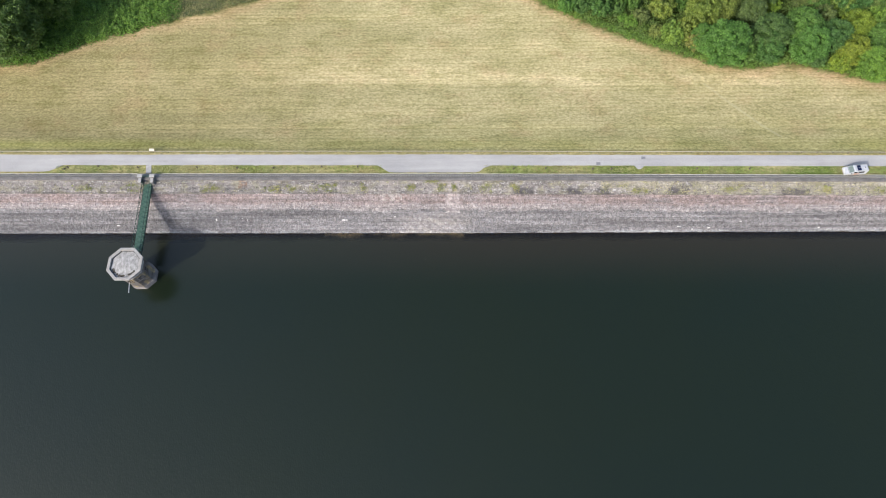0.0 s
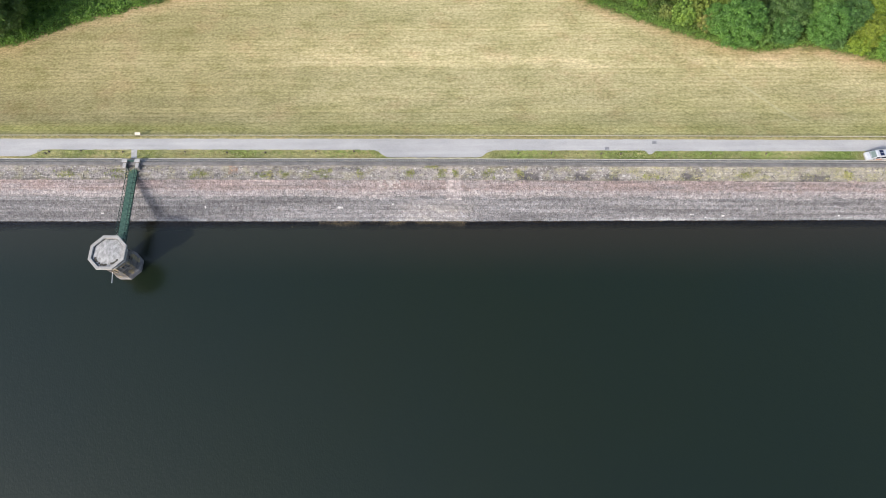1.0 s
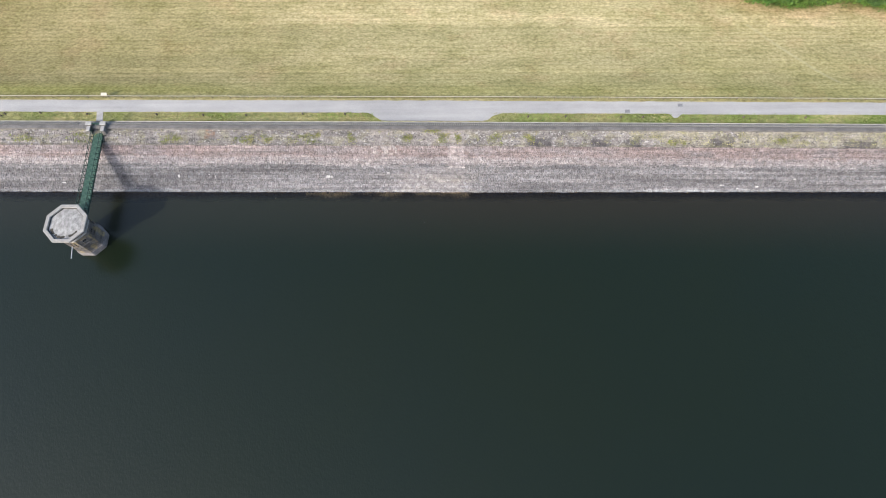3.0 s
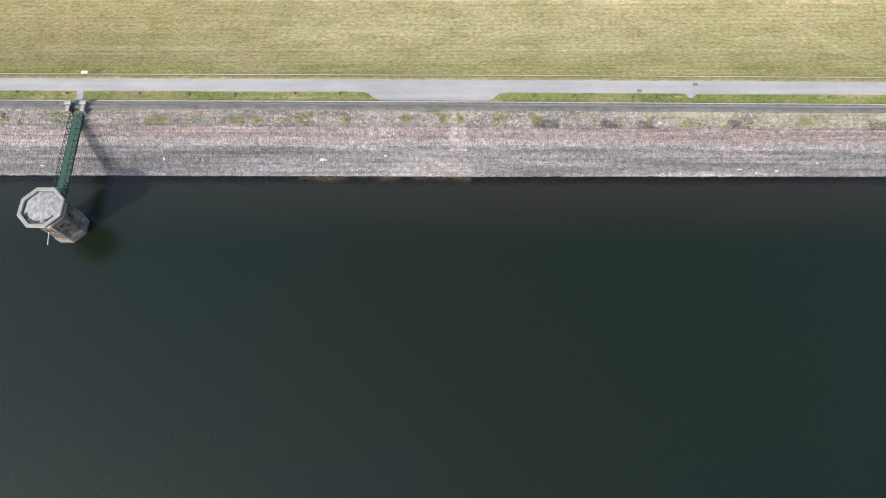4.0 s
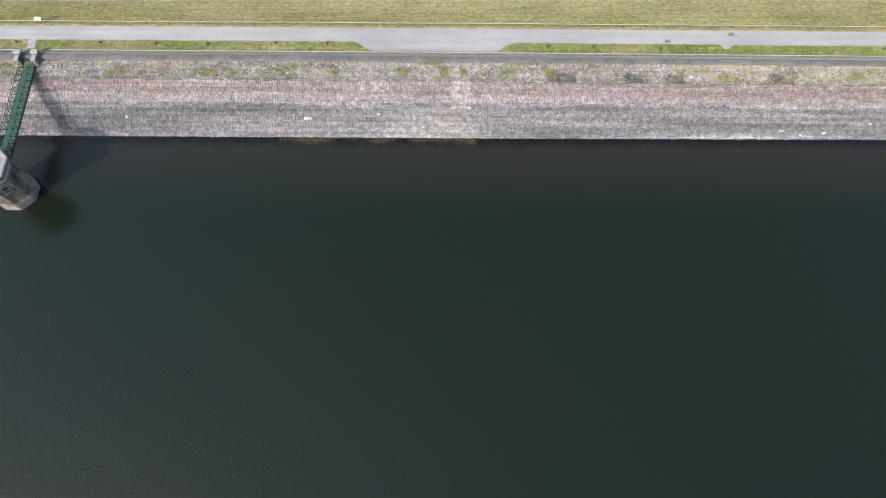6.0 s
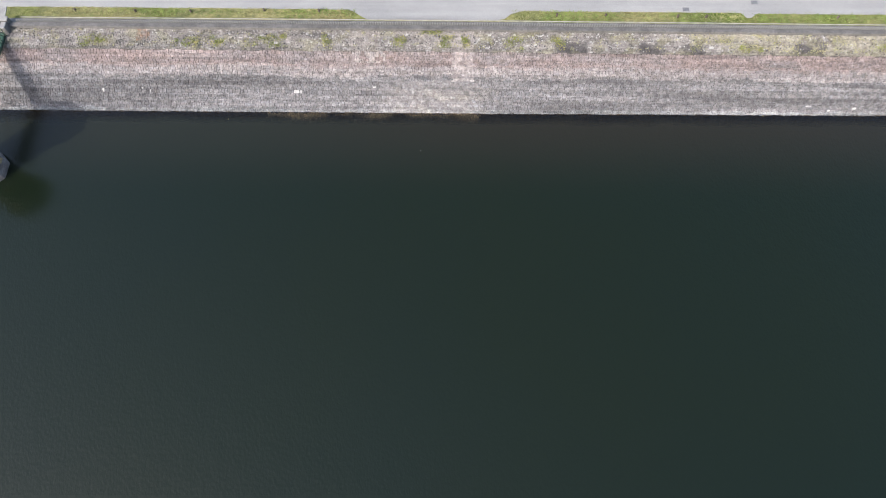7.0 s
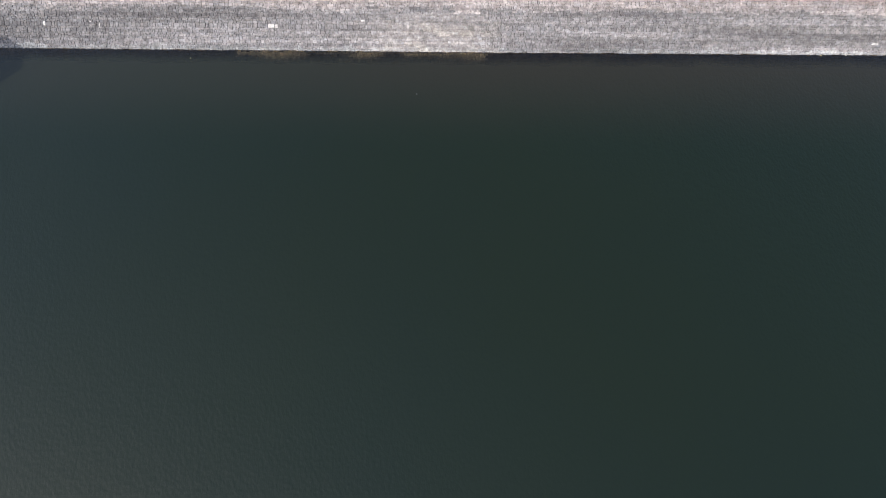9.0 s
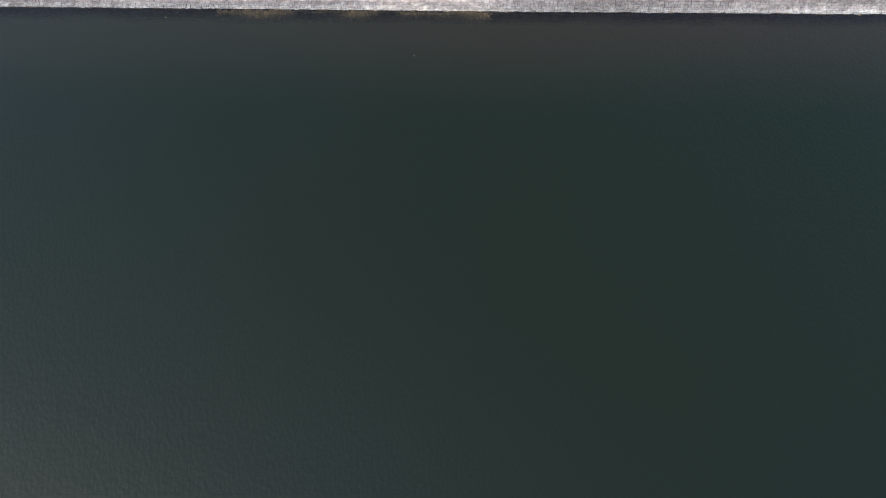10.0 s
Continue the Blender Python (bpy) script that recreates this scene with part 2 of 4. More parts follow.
def water_material():
    """Murky reservoir water: clear at the very edge, brown over the shallows, opaque with depth; small wind ripples."""
    m, nt, links, b = nodes_of("reservoir_water")
    nt.remove(b)
    place = plan_position(nt, links)
    sep = nt.new("ShaderNodeSeparateXYZ")
    links.new(place, sep.inputs[0])
    uneven = noise_node(nt, links, 0.45, 4, (0.5, 1, 0), "World")
    from_bank = maths(nt, links, "ADD", maths(nt, links, "MULTIPLY", uneven, 1.2), maths(nt, links, "ADD", sep.outputs["Y"], -0.6))
    broad = noise_node(nt, links, 0.02, 3, kind="World")
    silt = nt.new("ShaderNodeBsdfDiffuse")
    open_water = ramp(nt, links, broad, [(0.35, (0.0058, 0.0116, 0.0056)), (0.65, (0.0070, 0.0122, 0.0042))])
    east = smooth_range(nt, links, sep.outputs["X"], -34.0, 6.0)
    shallow = mix(nt, links, (0.0175, 0.0195, 0.0120), (0.0205, 0.0185, 0.0108), east)
    near = mix(nt, links, shallow, open_water, smooth_range(nt, links, from_bank, -0.3, -11.0))
    links.new(near, silt.inputs["Color"])
    clear = nt.new("ShaderNodeBsdfTransparent")
    clear.inputs["Color"].default_value = (0.93, 0.82, 0.62, 1)
    body = nt.new("ShaderNodeMixShader")
    links.new(smooth_range(nt, links, from_bank, 0.0, -1.7), body.inputs[0])
    links.new(clear.outputs[0], body.inputs[1])
    links.new(silt.outputs[0], body.inputs[2])
    calm, ruffled = nt.new("ShaderNodeBsdfGlossy"), nt.new("ShaderNodeBsdfGlossy")
    calm.inputs["Roughness"].default_value, ruffled.inputs["Roughness"].default_value = 0.10, 0.42
    gloss = nt.new("ShaderNodeMixShader")
    gloss.inputs[0].default_value = 0.17
    links.new(calm.outputs[0], gloss.inputs[1])
    links.new(ruffled.outputs[0], gloss.inputs[2])
    fres = nt.new("ShaderNodeFresnel")
    fres.inputs["IOR"].default_value = 1.56
    rip = noise_node(nt, links, 4.2, 3, (1.0, 0.6, 0), "World")
    swell = noise_node(nt, links, 0.5, 2, (1.2, 0.8, 0), "World")
    bn = nt.new("ShaderNodeBump")
    bn.inputs["Strength"].default_value, bn.inputs["Distance"].default_value = 0.32, 0.10
    links.new(maths(nt, links, "ADD", rip, swell), bn.inputs["Height"])
    links.new(bn.outputs[0], calm.inputs["Normal"])
    links.new(bn.outputs[0], ruffled.inputs["Normal"])
    links.new(bn.outputs[0], fres.inputs["Normal"])
    top = nt.new("ShaderNodeMixShader")
    links.new(fres.outputs[0], top.inputs[0])
    links.new(body.outputs[0], top.inputs[1])
    links.new(gloss.outputs[0], top.inputs[2])
    links.new(top.outputs[0], nt["Material Output"].inputs["Surface"])
    return m


FIELD, ROAD, WATER = field_material(), road_material(), water_material()

# ---------------------------------------------------------------- building helpers


def skew(x, y):
    """The crest runs at a slight angle to the waterline."""
    if isinstance(x, (int, float)) and isinstance(y, (int, float)):
        up = min(max(y / 3.0, 0.0), 1.0)
        crest = (0.08 + 0.003 * min(max(x, 0.0), 100.0)) * min(max((22 - y) / 8.0, 0.0), 1.0)
        return y - (x + 3) * (0.0062 * up + (0.0035 if x < -3 else 0.0) * (1 - up)) - crest * up
    up = np.clip(np.asarray(y) / 3.0, 0, 1)
    crest = (0.08 + 0.003 * np.clip(x, 0, 100)) * np.clip((22 - np.asarray(y)) / 8.0, 0, 1)
    return y - (x + 3) * (0.0062 * up + np.where(np.asarray(x) < -3, 0.0035, 0.0) * (1 - up)) - crest * up


def mesh_object(name, verts, faces, material, parent=None, tint=None, smooth=False):
    me = bpy.data.meshes.new(name)
    me.from_pydata(verts, [], faces)
    me.materials.append(material)
    if tint is not None:
        at = me.color_attributes.new("tint", "FLOAT_COLOR", "POINT")
        at.data.foreach_set("color", np.asarray(tint, dtype=np.float32).ravel())
    if smooth:
        me.polygons.foreach_set("use_smooth", [True] * len(me.polygons))
    me.update()
    ob = new(name, me)
    if parent is not None:
        ob.parent = parent
    return ob


def part(name, bm, material, parent, label=""):
    me = bpy.data.meshes.new(name)
    bm.to_mesh(me)
    bm.free()
    me.materials.append(material)
    ob = new(name, me)
    ob.parent = parent
    return tagged(ob, label) if label else ob


def piece(name, me, parent, m):
    ob = new(name, me)
    ob.parent = parent
    ob.matrix_basis = m
    return ob


def thing(name, m, label, category, group="", kind=""):
    ob = new(name)
    ob.matrix_world = m
    return tagged(ob, label, category, group, kind)


def box(bm, x0, x1, y0, y1, z0, z1, bevel=0.0, m=None):
    r = bmesh.ops.create_cube(bm, size=1)["verts"]
    bmesh.ops.transform(bm, verts=r, matrix=Matrix.Translation(((x0 + x1) / 2, (y0 + y1) / 2, (z0 + z1) / 2)) @ Matrix.Diagonal((x1 - x0, y1 - y0, z1 - z0, 1)))
    if m is not None:
        bmesh.ops.transform(bm, verts=r, matrix=m)
    if bevel:
        bmesh.ops.bevel(bm, geom=list({e for v in r for e in v.link_edges}), offset=bevel, segments=1, affect="EDGES")
    return bm


def boxed(*a, **k):
    return box(bmesh.new(), *a, **k)


def bar(bm, a, b, w, h):
    """A straight bar of section w x h from a to b."""
    a, b = Vector(a), Vector(b)
    d = b - a
    box(bm, -w / 2, w / 2, -h / 2, h / 2, 0, d.length, 0, Matrix.Translation(a) @ d.to_track_quat("Z", "Y").to_matrix().to_4x4())
    return bm


def tube(bm, a, b, r0, r1=None, seg=8):
    a, b = Vector(a), Vector(b)
    d = b - a
    m = Matrix.Translation((a + b) / 2) @ d.to_track_quat("Z", "Y").to_matrix().to_4x4()
    bmesh.ops.create_cone(bm, cap_ends=True, segments=seg, radius1=r0, radius2=r0 if r1 is None else r1, depth=d.length, matrix=m)
    return bm


def octagon(bm, rings, cap_top=True, cap_bottom=False):
    """Rings of (apothem, z) joined into an eight-sided body."""
    loops = []
    for ap, z in rings:
        r = ap / math.cos(math.pi / 8)
        loops.append([bm.verts.new((r * math.cos(math.pi / 8 + k * math.pi / 4), r * math.sin(math.pi / 8 + k * math.pi / 4), z)) for k in range(8)])
    for lo, hi in zip(loops, loops[1:]):
        for k in range(8):
            bm.faces.new((lo[k], lo[(k + 1) % 8], hi[(k + 1) % 8], hi[k]))
    if cap_top:
        bm.faces.new(loops[-1])
    if cap_bottom:
        bm.faces.new(loops[0][::-1])
    return bm


def smooth_noise(x, y, s, seed=0.0):
    return np.array([noise.noise(Vector((a * s + seed, b * s - seed, seed))) for a, b in zip(np.ravel(x), np.ravel(y))]).reshape(np.shape(x))

# ---------------------------------------------------------------- ground, water, road


PROFILE_Y = [-800, -420, -400, -60, -30, -3, 6.0, 8.1, 8.25, 13.4, 15.5, 18, 20.5, 24, 30, 60, 110, 800]
PROFILE_Z = [6, 6, -3, -14, -13, -1.85, 3.02, 3.9, 4.2, 4.2, 3.6, 2.75, 2.05, 1.5, 1.05, 0.7, 0.7, 0.7]
WOOD_EDGE_X = [-140, -90, -84, -72, -58, -40, -25, 0, 10, 15, 24, 35, 46, 54, 64, 74, 80, 140]
WOOD_EDGE_Y = [35, 35, 35.2, 41, 45.7, 51.3, 58, 62, 56, 50.7, 45.6, 40, 35.5, 33.8, 34.8, 32, 30.5, 28]


def ground_z(x, y):
    return np.interp(y, PROFILE_Y, PROFILE_Z)


def build_ground():
    xs = np.concatenate([[-800, -500, -300, -180, -130], np.arange(-100, 97, 1.5), [130, 180, 300, 500, 800]])
    ys = np.concatenate([[-800, -420, -400, -200, -60, -30, -10, -3, 0, 3, 6.0, 8.1, 8.25], np.arange(9.2, 20, 0.6), np.arange(20, 75, 1.2), [85, 110, 160, 300, 500, 800]])
    X, Y = np.meshgrid(xs, ys)
    Z = ground_z(X, Y)
    inner = (Y > 14) & (Y < 80)
    Z = Z + np.where(inner, 0.12 * smooth_noise(X, Y, 0.15, 3.1), 0)
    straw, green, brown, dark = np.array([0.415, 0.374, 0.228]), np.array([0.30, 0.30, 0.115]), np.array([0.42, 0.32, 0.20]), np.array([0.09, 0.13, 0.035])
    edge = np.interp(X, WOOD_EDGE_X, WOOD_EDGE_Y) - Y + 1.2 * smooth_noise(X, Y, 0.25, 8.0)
    t = straw[None, None] * np.ones((*X.shape, 1))

    def blend(c, w):
        w = np.clip(w, 0, 1)[..., None]
        return t * (1 - w) + c * w
    t = blend(straw * np.array([0.99, 1.02, 0.74]), 0.6 * (24 - Y) / 12 + 0.4 * smooth_noise(X, Y, 0.06, 1.0))
    t = blend(straw * np.array([0.78, 0.765, 0.71]), (-X - 5) / 50 + 0.4 * smooth_noise(X, Y, 0.05, 14.0))
    t = blend(straw * np.array([0.78, 0.86, 0.50]), np.where(X < -30, 0.6, 0.3) * (1.3 - np.abs(Y - 15.6) / 1.6) * (0.7 + smooth_noise(X, Y, 0.05, 2.0)))
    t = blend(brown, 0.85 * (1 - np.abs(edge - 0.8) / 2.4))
    # green wood floor, its tint darkened for the shade under the crowns
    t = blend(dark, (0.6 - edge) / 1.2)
    t = blend(np.array([0.40, 0.355, 0.20]), (14.4 - Y) / 0.5 + 0.5 * smooth_noise(X, Y, 0.2, 5.0))
    verge = (Y < 11.6) & (Y > 8.2)
    fresh = smooth_noise(X, Y, 0.13, 11.0)
    t = np.where(verge[..., None], np.array([0.37, 0.345, 0.19]) + np.clip(fresh * 1.8 + np.where(X < 4, -0.1, 0.35), 0, 1)[..., None] * (np.array([0.15, 0.21, 0.06]) - np.array([0.37, 0.345, 0.19])), t)
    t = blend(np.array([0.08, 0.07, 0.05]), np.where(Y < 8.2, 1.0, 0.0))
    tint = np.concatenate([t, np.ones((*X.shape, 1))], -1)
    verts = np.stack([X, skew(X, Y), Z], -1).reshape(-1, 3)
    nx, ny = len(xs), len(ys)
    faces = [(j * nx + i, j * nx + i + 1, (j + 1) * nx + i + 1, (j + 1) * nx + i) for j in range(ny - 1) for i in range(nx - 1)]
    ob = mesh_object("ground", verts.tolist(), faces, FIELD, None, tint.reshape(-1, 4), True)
    tagged(ob, "dry mown straw-coloured grass field falling away behind the dam", "ground", kind="structure")


build_ground()
water = mesh_object("water", [(-800, -430, 0), (800, -430, 0), (800, 0.6, 0), (-800, 0.6, 0)], [(0, 1, 2, 3)], WATER)
tagged(water, "dark green still reservoir water with faint wind ripples", "water", kind="structure")


def slab(name, outline, z0, z1, material):
    """A flat slab over an outline of (x, y), in the dam's own directions."""
    bm = bmesh.new()
    top = [bm.verts.new((x, float(skew(x, y)), z1)) for x, y in outline]
    low = [bm.verts.new((x, float(skew(x, y)), z0)) for x, y in outline]
    bm.faces.new(top)
    n = len(outline)
    for k in range(n):
        bm.faces.new((low[k], low[(k + 1) % n], top[(k + 1) % n], top[k]))
    bmesh.ops.recalc_face_normals(bm, faces=bm.faces)
    me = bpy.data.meshes.new(name)
    bm.to_mesh(me)
    bm.free()
    me.materials.append(material)
    return new(name, me)


ROAD_NEAR, ROAD_FAR = 11.05, 13.2
outline = [(-400, 9.75), (-73.2, 9.75), (-72.2, 9.95), (-71.2, 10.5), (-70.0, ROAD_NEAR), (-14.9, ROAD_NEAR), (-14.1, 10.75), (-13.5, 10.2), (-12.6, 9.8), (-11.5, 9.7),
           (2.2, 9.7), (3.1, 9.95), (3.8, 10.55), (5.2, 10.98), (29.8, ROAD_NEAR), (30.45, 10.35), (30.9, 10.35), (31.6, ROAD_NEAR), (400, ROAD_NEAR)]
wob = [(x, y + 0.06 * math.sin(x * 1.7) + 0.04 * math.sin(x * 4.1)) for x, y in outline]
dense = []
for (xa, ya), (xb, yb) in zip(wob, wob[1:]):
    k = max(1, int((xb - xa) / 1.3)) if abs(xa) < 110 and abs(xb) < 110 else 1
    dense += [(xa + (xb - xa) * i / k, ya + (yb - ya) * i / k + (random.uniform(-0.05, 0.05) if i else 0)) for i in range(k)]
dense.append(wob[-1])
far_side = [(400, ROAD_FAR)] + [(x, ROAD_FAR + random.uniform(-0.05, 0.05)) for x in np.arange(100, -100, -1.3)] + [(-400, ROAD_FAR)]
road = slab("road", dense + far_side, 4.1, 4.25, ROAD)
tagged(road, "narrow worn grey asphalt track along the dam crest", "road", kind="structure")

# ---------------------------------------------------------------- stone pitching of the dam face


def face_z(v):
    """Height of the stone face: a steady slope, a small step, then the flatter rubble band."""
    if v < 5.98:
        return v * 0.5385
    return 3.22 + (v - 5.98) * 2.5 if v < 6.02 else 3.32 + (v - 6.02) * 0.367


def stone_colour(x, v, r):
    """The stone's own colour by its height above the water: bleached foot, grey lichen, pale band, red sandstone, weathered rubble."""
    wander = 0.3 * noise.noise(Vector((x * 0.09, 3.0, 0))) + 0.3 * noise.noise(Vector((x * 0.7, v * 0.9, 0))) + 0.15 * (r - 0.5)
    h = v + wander
    grey, pale, red, foot = Vector((0.192, 0.186, 0.190)), Vector((0.280, 0.256, 0.252)), Vector((0.245, 0.196, 0.187)), Vector((0.285, 0.288, 0.292))
    streak = noise.noise(Vector((x * 0.05, v * 1.6, 9)))
    if v < -0.05:
        c = Vector((0.080, 0.060, 0.042))
        if -24 < x < 0.4:
            sandy = 0.95 + 1.5 * noise.noise(Vector((x * 0.4, v * 0.7, 2))) + 0.75 * v - 0.5 * max(0.0, x + 0.4)
            c = c.lerp(Vector((0.62, 0.52, 0.37)), max(0.0, min(1.0, sandy + 0.25 * (r - 0.5))))
    elif h < 0.33 + 0.12 * noise.noise(Vector((x * 0.4, 7, 0))):
        c = foot * (0.9 + 0.3 * streak)
    elif h < 3.5:
        c = grey * (0.95 + 0.45 * streak)
        c = c.lerp(Vector((0.25, 0.24, 0.25)), max(0.0, min(1.0, (1.1 - h) * 0.8)) * 0.6)
    elif h < 4.35:
        c = grey.lerp(pale, min(1.0, (h - 3.4) / 0.45))
    elif h < 4.8:
        c = pale.lerp(red, (h - 4.35) / 0.45)
    else:
        c = red.lerp(Vector((0.235, 0.215, 0.215)), max(0.0, min(0.7, 0.25 + 1.2 * noise.noise(Vector((x * 0.22, v * 0.8, 12))))))  * (1.0 + 0.15 * streak)
    if -14.6 < x < -10.4 and v > 5.0 and noise.noise(Vector((x * 0.8, v * 1.2, 60))) > -0.2:
        c = c.lerp(Vector((0.33, 0.305, 0.29)), 0.7)
    if v > -0.1:
        mid = math.exp(-((x + 5.5) / 5.5) ** 4)
        c = c.lerp(Vector((0.292, 0.272, 0.262)), mid * 0.5 * max(0.0, min(1.0, (3.3 - h))))
        if 3.2 < h and -2.9 < x < -0.4:
            c = c.lerp(Vector((0.40, 0.36, 0.35)), 0.5)
        if -9.5 < x < 2.5 and h < 2.6:
            y = max(0.0, noise.noise(Vector((x * 0.45, v * 0.9, 5))))
            c = c.lerp(Vector((0.37, 0.34, 0.29)), min(0.35, y * 0.8))
    jitter = noise.noise(Vector((x * 31.7, v * 23.3, r * 9)))
    c = Vector((c.x * (1 + 0.05 * jitter), c.y, c.z * (1 - 0.05 * jitter))) * (1.05 + 0.34 * (r - 0.5)) * (1 - 0.09 * max(0.0, min(1.0, (x - 2) / 12)))
    if v < 3:
        c = c * (1 - 0.16 * max(0.0, min(1.0, (-x - 24) / 10)))
    return c


def rubble_colour(x, v, r):
    patch = noise.noise(Vector((x * 0.3, v * 0.7, 21)))
    c = Vector((0.245, 0.228, 0.216)) * (0.86 + 0.30 * r + 0.4 * patch)
    if r > (0.93 if x < -20 else 0.86):
        c = Vector((0.40, 0.39, 0.38))
    if x > 24 and noise.noise(Vector((x * 0.12, v * 0.4, 31))) > -0.25 - 0.01 * (x - 24):
        c = c.lerp(Vector((0.37, 0.345, 0.275)), 0.6)
    for a, b in ((8.7, 12.2), (18.1, 20.8), (23.1, 25.5), (35.2, 38.9), (54.6, 59.4)):
        ragged = 0.5 * noise.noise(Vector((x * 1.1, v * 1.3, 3))) + 0.35 * (r - 0.5)
        inside = min(x - a, b - x, 7.05 + 0.3 * patch - v) + ragged
        if inside > 0:
            c = c.lerp(Vector((0.088, 0.083, 0.086)), min(0.85, 0.5 + inside))
    moss = noise.noise(Vector((x * 0.55, v * 1.1, 44)))
    if moss > 0.05:
        c = c.lerp(Vector((0.27, 0.255, 0.155)), min(0.42, moss * 1.2))
    if -9.5 < x < -1 and v > 6.2 or -14.5 < x < -11.0:
        c = c.lerp(Vector((0.34, 0.31, 0.29)), 0.55)
    if -2.9 < x < -0.4:
        c = c.lerp(Vector((0.38, 0.345, 0.33)), 0.6)
    if -38.7 < x < -37.2 and v > 7.1 + 0.5 * patch:
        c = c.lerp(Vector((0.30, 0.16, 0.09)), max(0.0, min(0.7, 0.3 + 0.8 * noise.noise(Vector((x * 2.1, v * 2.1, 8))) + 0.3 * (r - 0.5))))
    # shadow line along the rubble's lower edge, put into the stones' colour
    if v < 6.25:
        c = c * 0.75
    return c


HOLLOWS = [(-35.03, 5.9), (-16.73, 4.49), (-1.43, 0.73), (-37.99, 4.03), (32.69, 5.03)]
WHITE_STONES = [(-38.25, 2.29), (-37.36, 2.17), (-42.77, 1.84), (-20.36, 1.93), (-20.1, 2.15), (37.52, 1.04), (39.68, 0.59), (42.52, 0.66), (-11.43, 2.58), (61.5, 0.7), (48.0, 1.9), (-60.0, 1.1)]


def lay_stones(v0, v1, row_h, widths, x0, x1, colour, lift, joint, rough, skip=0.0):
    """Courses of roughly squared stones: for each one its outline, height and colour."""
    out = []
    v = v0
    row = 0
    while v < v1:
        h = random.uniform(*row_h) * random.choice((0.75, 1.0, 1.0, 1.4)) * (0.62 if -0.4 < v < 0.55 else 1.0)
        va, vb = v, min(v + h, v1)
        if v1 - vb < row_h[0] * 0.6:
            vb = v1
        x = x0 + random.uniform(0, widths[1])
        while x < x1:
            w = random.uniform(*widths) * random.choice((0.75, 1, 1, 1.35)) * (0.68 if -0.4 < v < 0.55 else 1.0)
            xa, xb = x, x + w
            x = xb
            split = random.random()
            vm = va + (vb - va) * random.uniform(0.4, 0.6)
            xm = xa + w * random.uniform(0.35, 0.65)

            def edge(xx, vv):
                return vv + 0.09 * noise.noise(Vector((xx * 0.45, vv * 2.0, 1.0))) + 0.045 * noise.noise(Vector((xx * 2.3, vv * 5.0, 4.0)))
            cells = [(xa, xb, va, vb)]
            if split < 0.14:
                cells = [(xa, xb, va, vm), (xa, xb, vm, vb)]
            elif split < 0.24:
                cells = [(xa, xm, va, vm), (xm, xb, va, vm), (xa, xb, vm, vb)]
            elif split < 0.34:
                cells = [(xa, xm, va, vb), (xm, xb, va, vm), (xm, xb, vm, vb)]
            for (p, q, s, t) in cells:
                lean_a, lean_b = (0.055 * noise.noise(Vector((p * 3, s * 1.5, 6.0))), 0.055 * noise.noise(Vector((q * 3, s * 1.5, 6.0))))
                out.append((p, q, s, t, lean_a, lean_b, edge, row))
        v = vb
        row += 1
    stones = []
    for p, q, s, t, la, lb, edge, row in out:
        west, east, low, high = [joint * random.choice((0.1, 0.3, 0.5, 0.8, 1.1, 1.7)) for _ in range(4)]
        r = random.random()
        pts = [(p + west - la, edge(p, s) + low), (q - east - lb, edge(q, s) + low), (q - east + lb, edge(q, t) - high), (p + west + la, edge(p, t) - high)]
        ring = []
        for k in range(4):
            (ax, ay), (bx, by), (cx, cy) = pts[k - 1], pts[k], pts[(k + 1) % 4]
            c1, c2 = random.uniform(0.03, 0.26), random.uniform(0.03, 0.26)
            ring.append((bx + (ax - bx) * c1 * 0.7, by + (ay - by) * c1))
            ring.append((bx + (cx - bx) * c2 * 0.7, by + (cy - by) * c2))
        mx, mv = (p + q) / 2, (s + t) / 2
        col = colour(mx, mv, r) * (1 + 0.27 * noise.noise(Vector((mx * 0.045, row * 7.3, 50))))
        up = lift + random.uniform(-rough, rough) * (1.7 if -0.3 < mv < 0.25 else 1.0)
        shelf = noise.noise(Vector((mx * 0.45, 40, 0))) + 0.35
        if -0.95 < mv < -0.02 and -25 < mx < 1.5 and shelf > 0:
            up += min(0.8, 0.4 + shelf) * 0.42 * -mv - 0.06
        if any(p <= hx < q and s <= hv < t for hx, hv in HOLLOWS):
            up = -0.035
        for wx, wv in WHITE_STONES:
            if p <= wx < q and s <= wv < t:
                col, up = Vector((0.47, 0.46, 0.45)), up + 0.02
        stones.append((mx, mv, ring, up, random.uniform(-0.06, 0.06), random.uniform(-0.06, 0.06), col))
    return stones


def stone_geometry(st, verts, faces, tint, base=-0.09):
    mx, mv, ring, up, ta, tb, col = st
    n0 = len(verts)
    for x, v in ring:
        y = float(skew(x, v))
        verts.append((x, y, float(face_z(v)) + base))
    for inset, drop in ((0.955, 0.0),):
        for x, v in ring:
            x, v = mx + (x - mx) * inset, mv + (v - mv) * inset
            y = float(skew(x, v))
            verts.append((x, y, float(face_z(v)) + up - drop + ta * (x - mx) + tb * (v - mv)))
    for k in range(8):
        faces.append((n0 + k, n0 + (k + 1) % 8, n0 + 8 + (k + 1) % 8, n0 + 8 + k))
    faces.append(tuple(n0 + 8 + k for k in range(8)))
    tint += [(*col, 1)] * 16


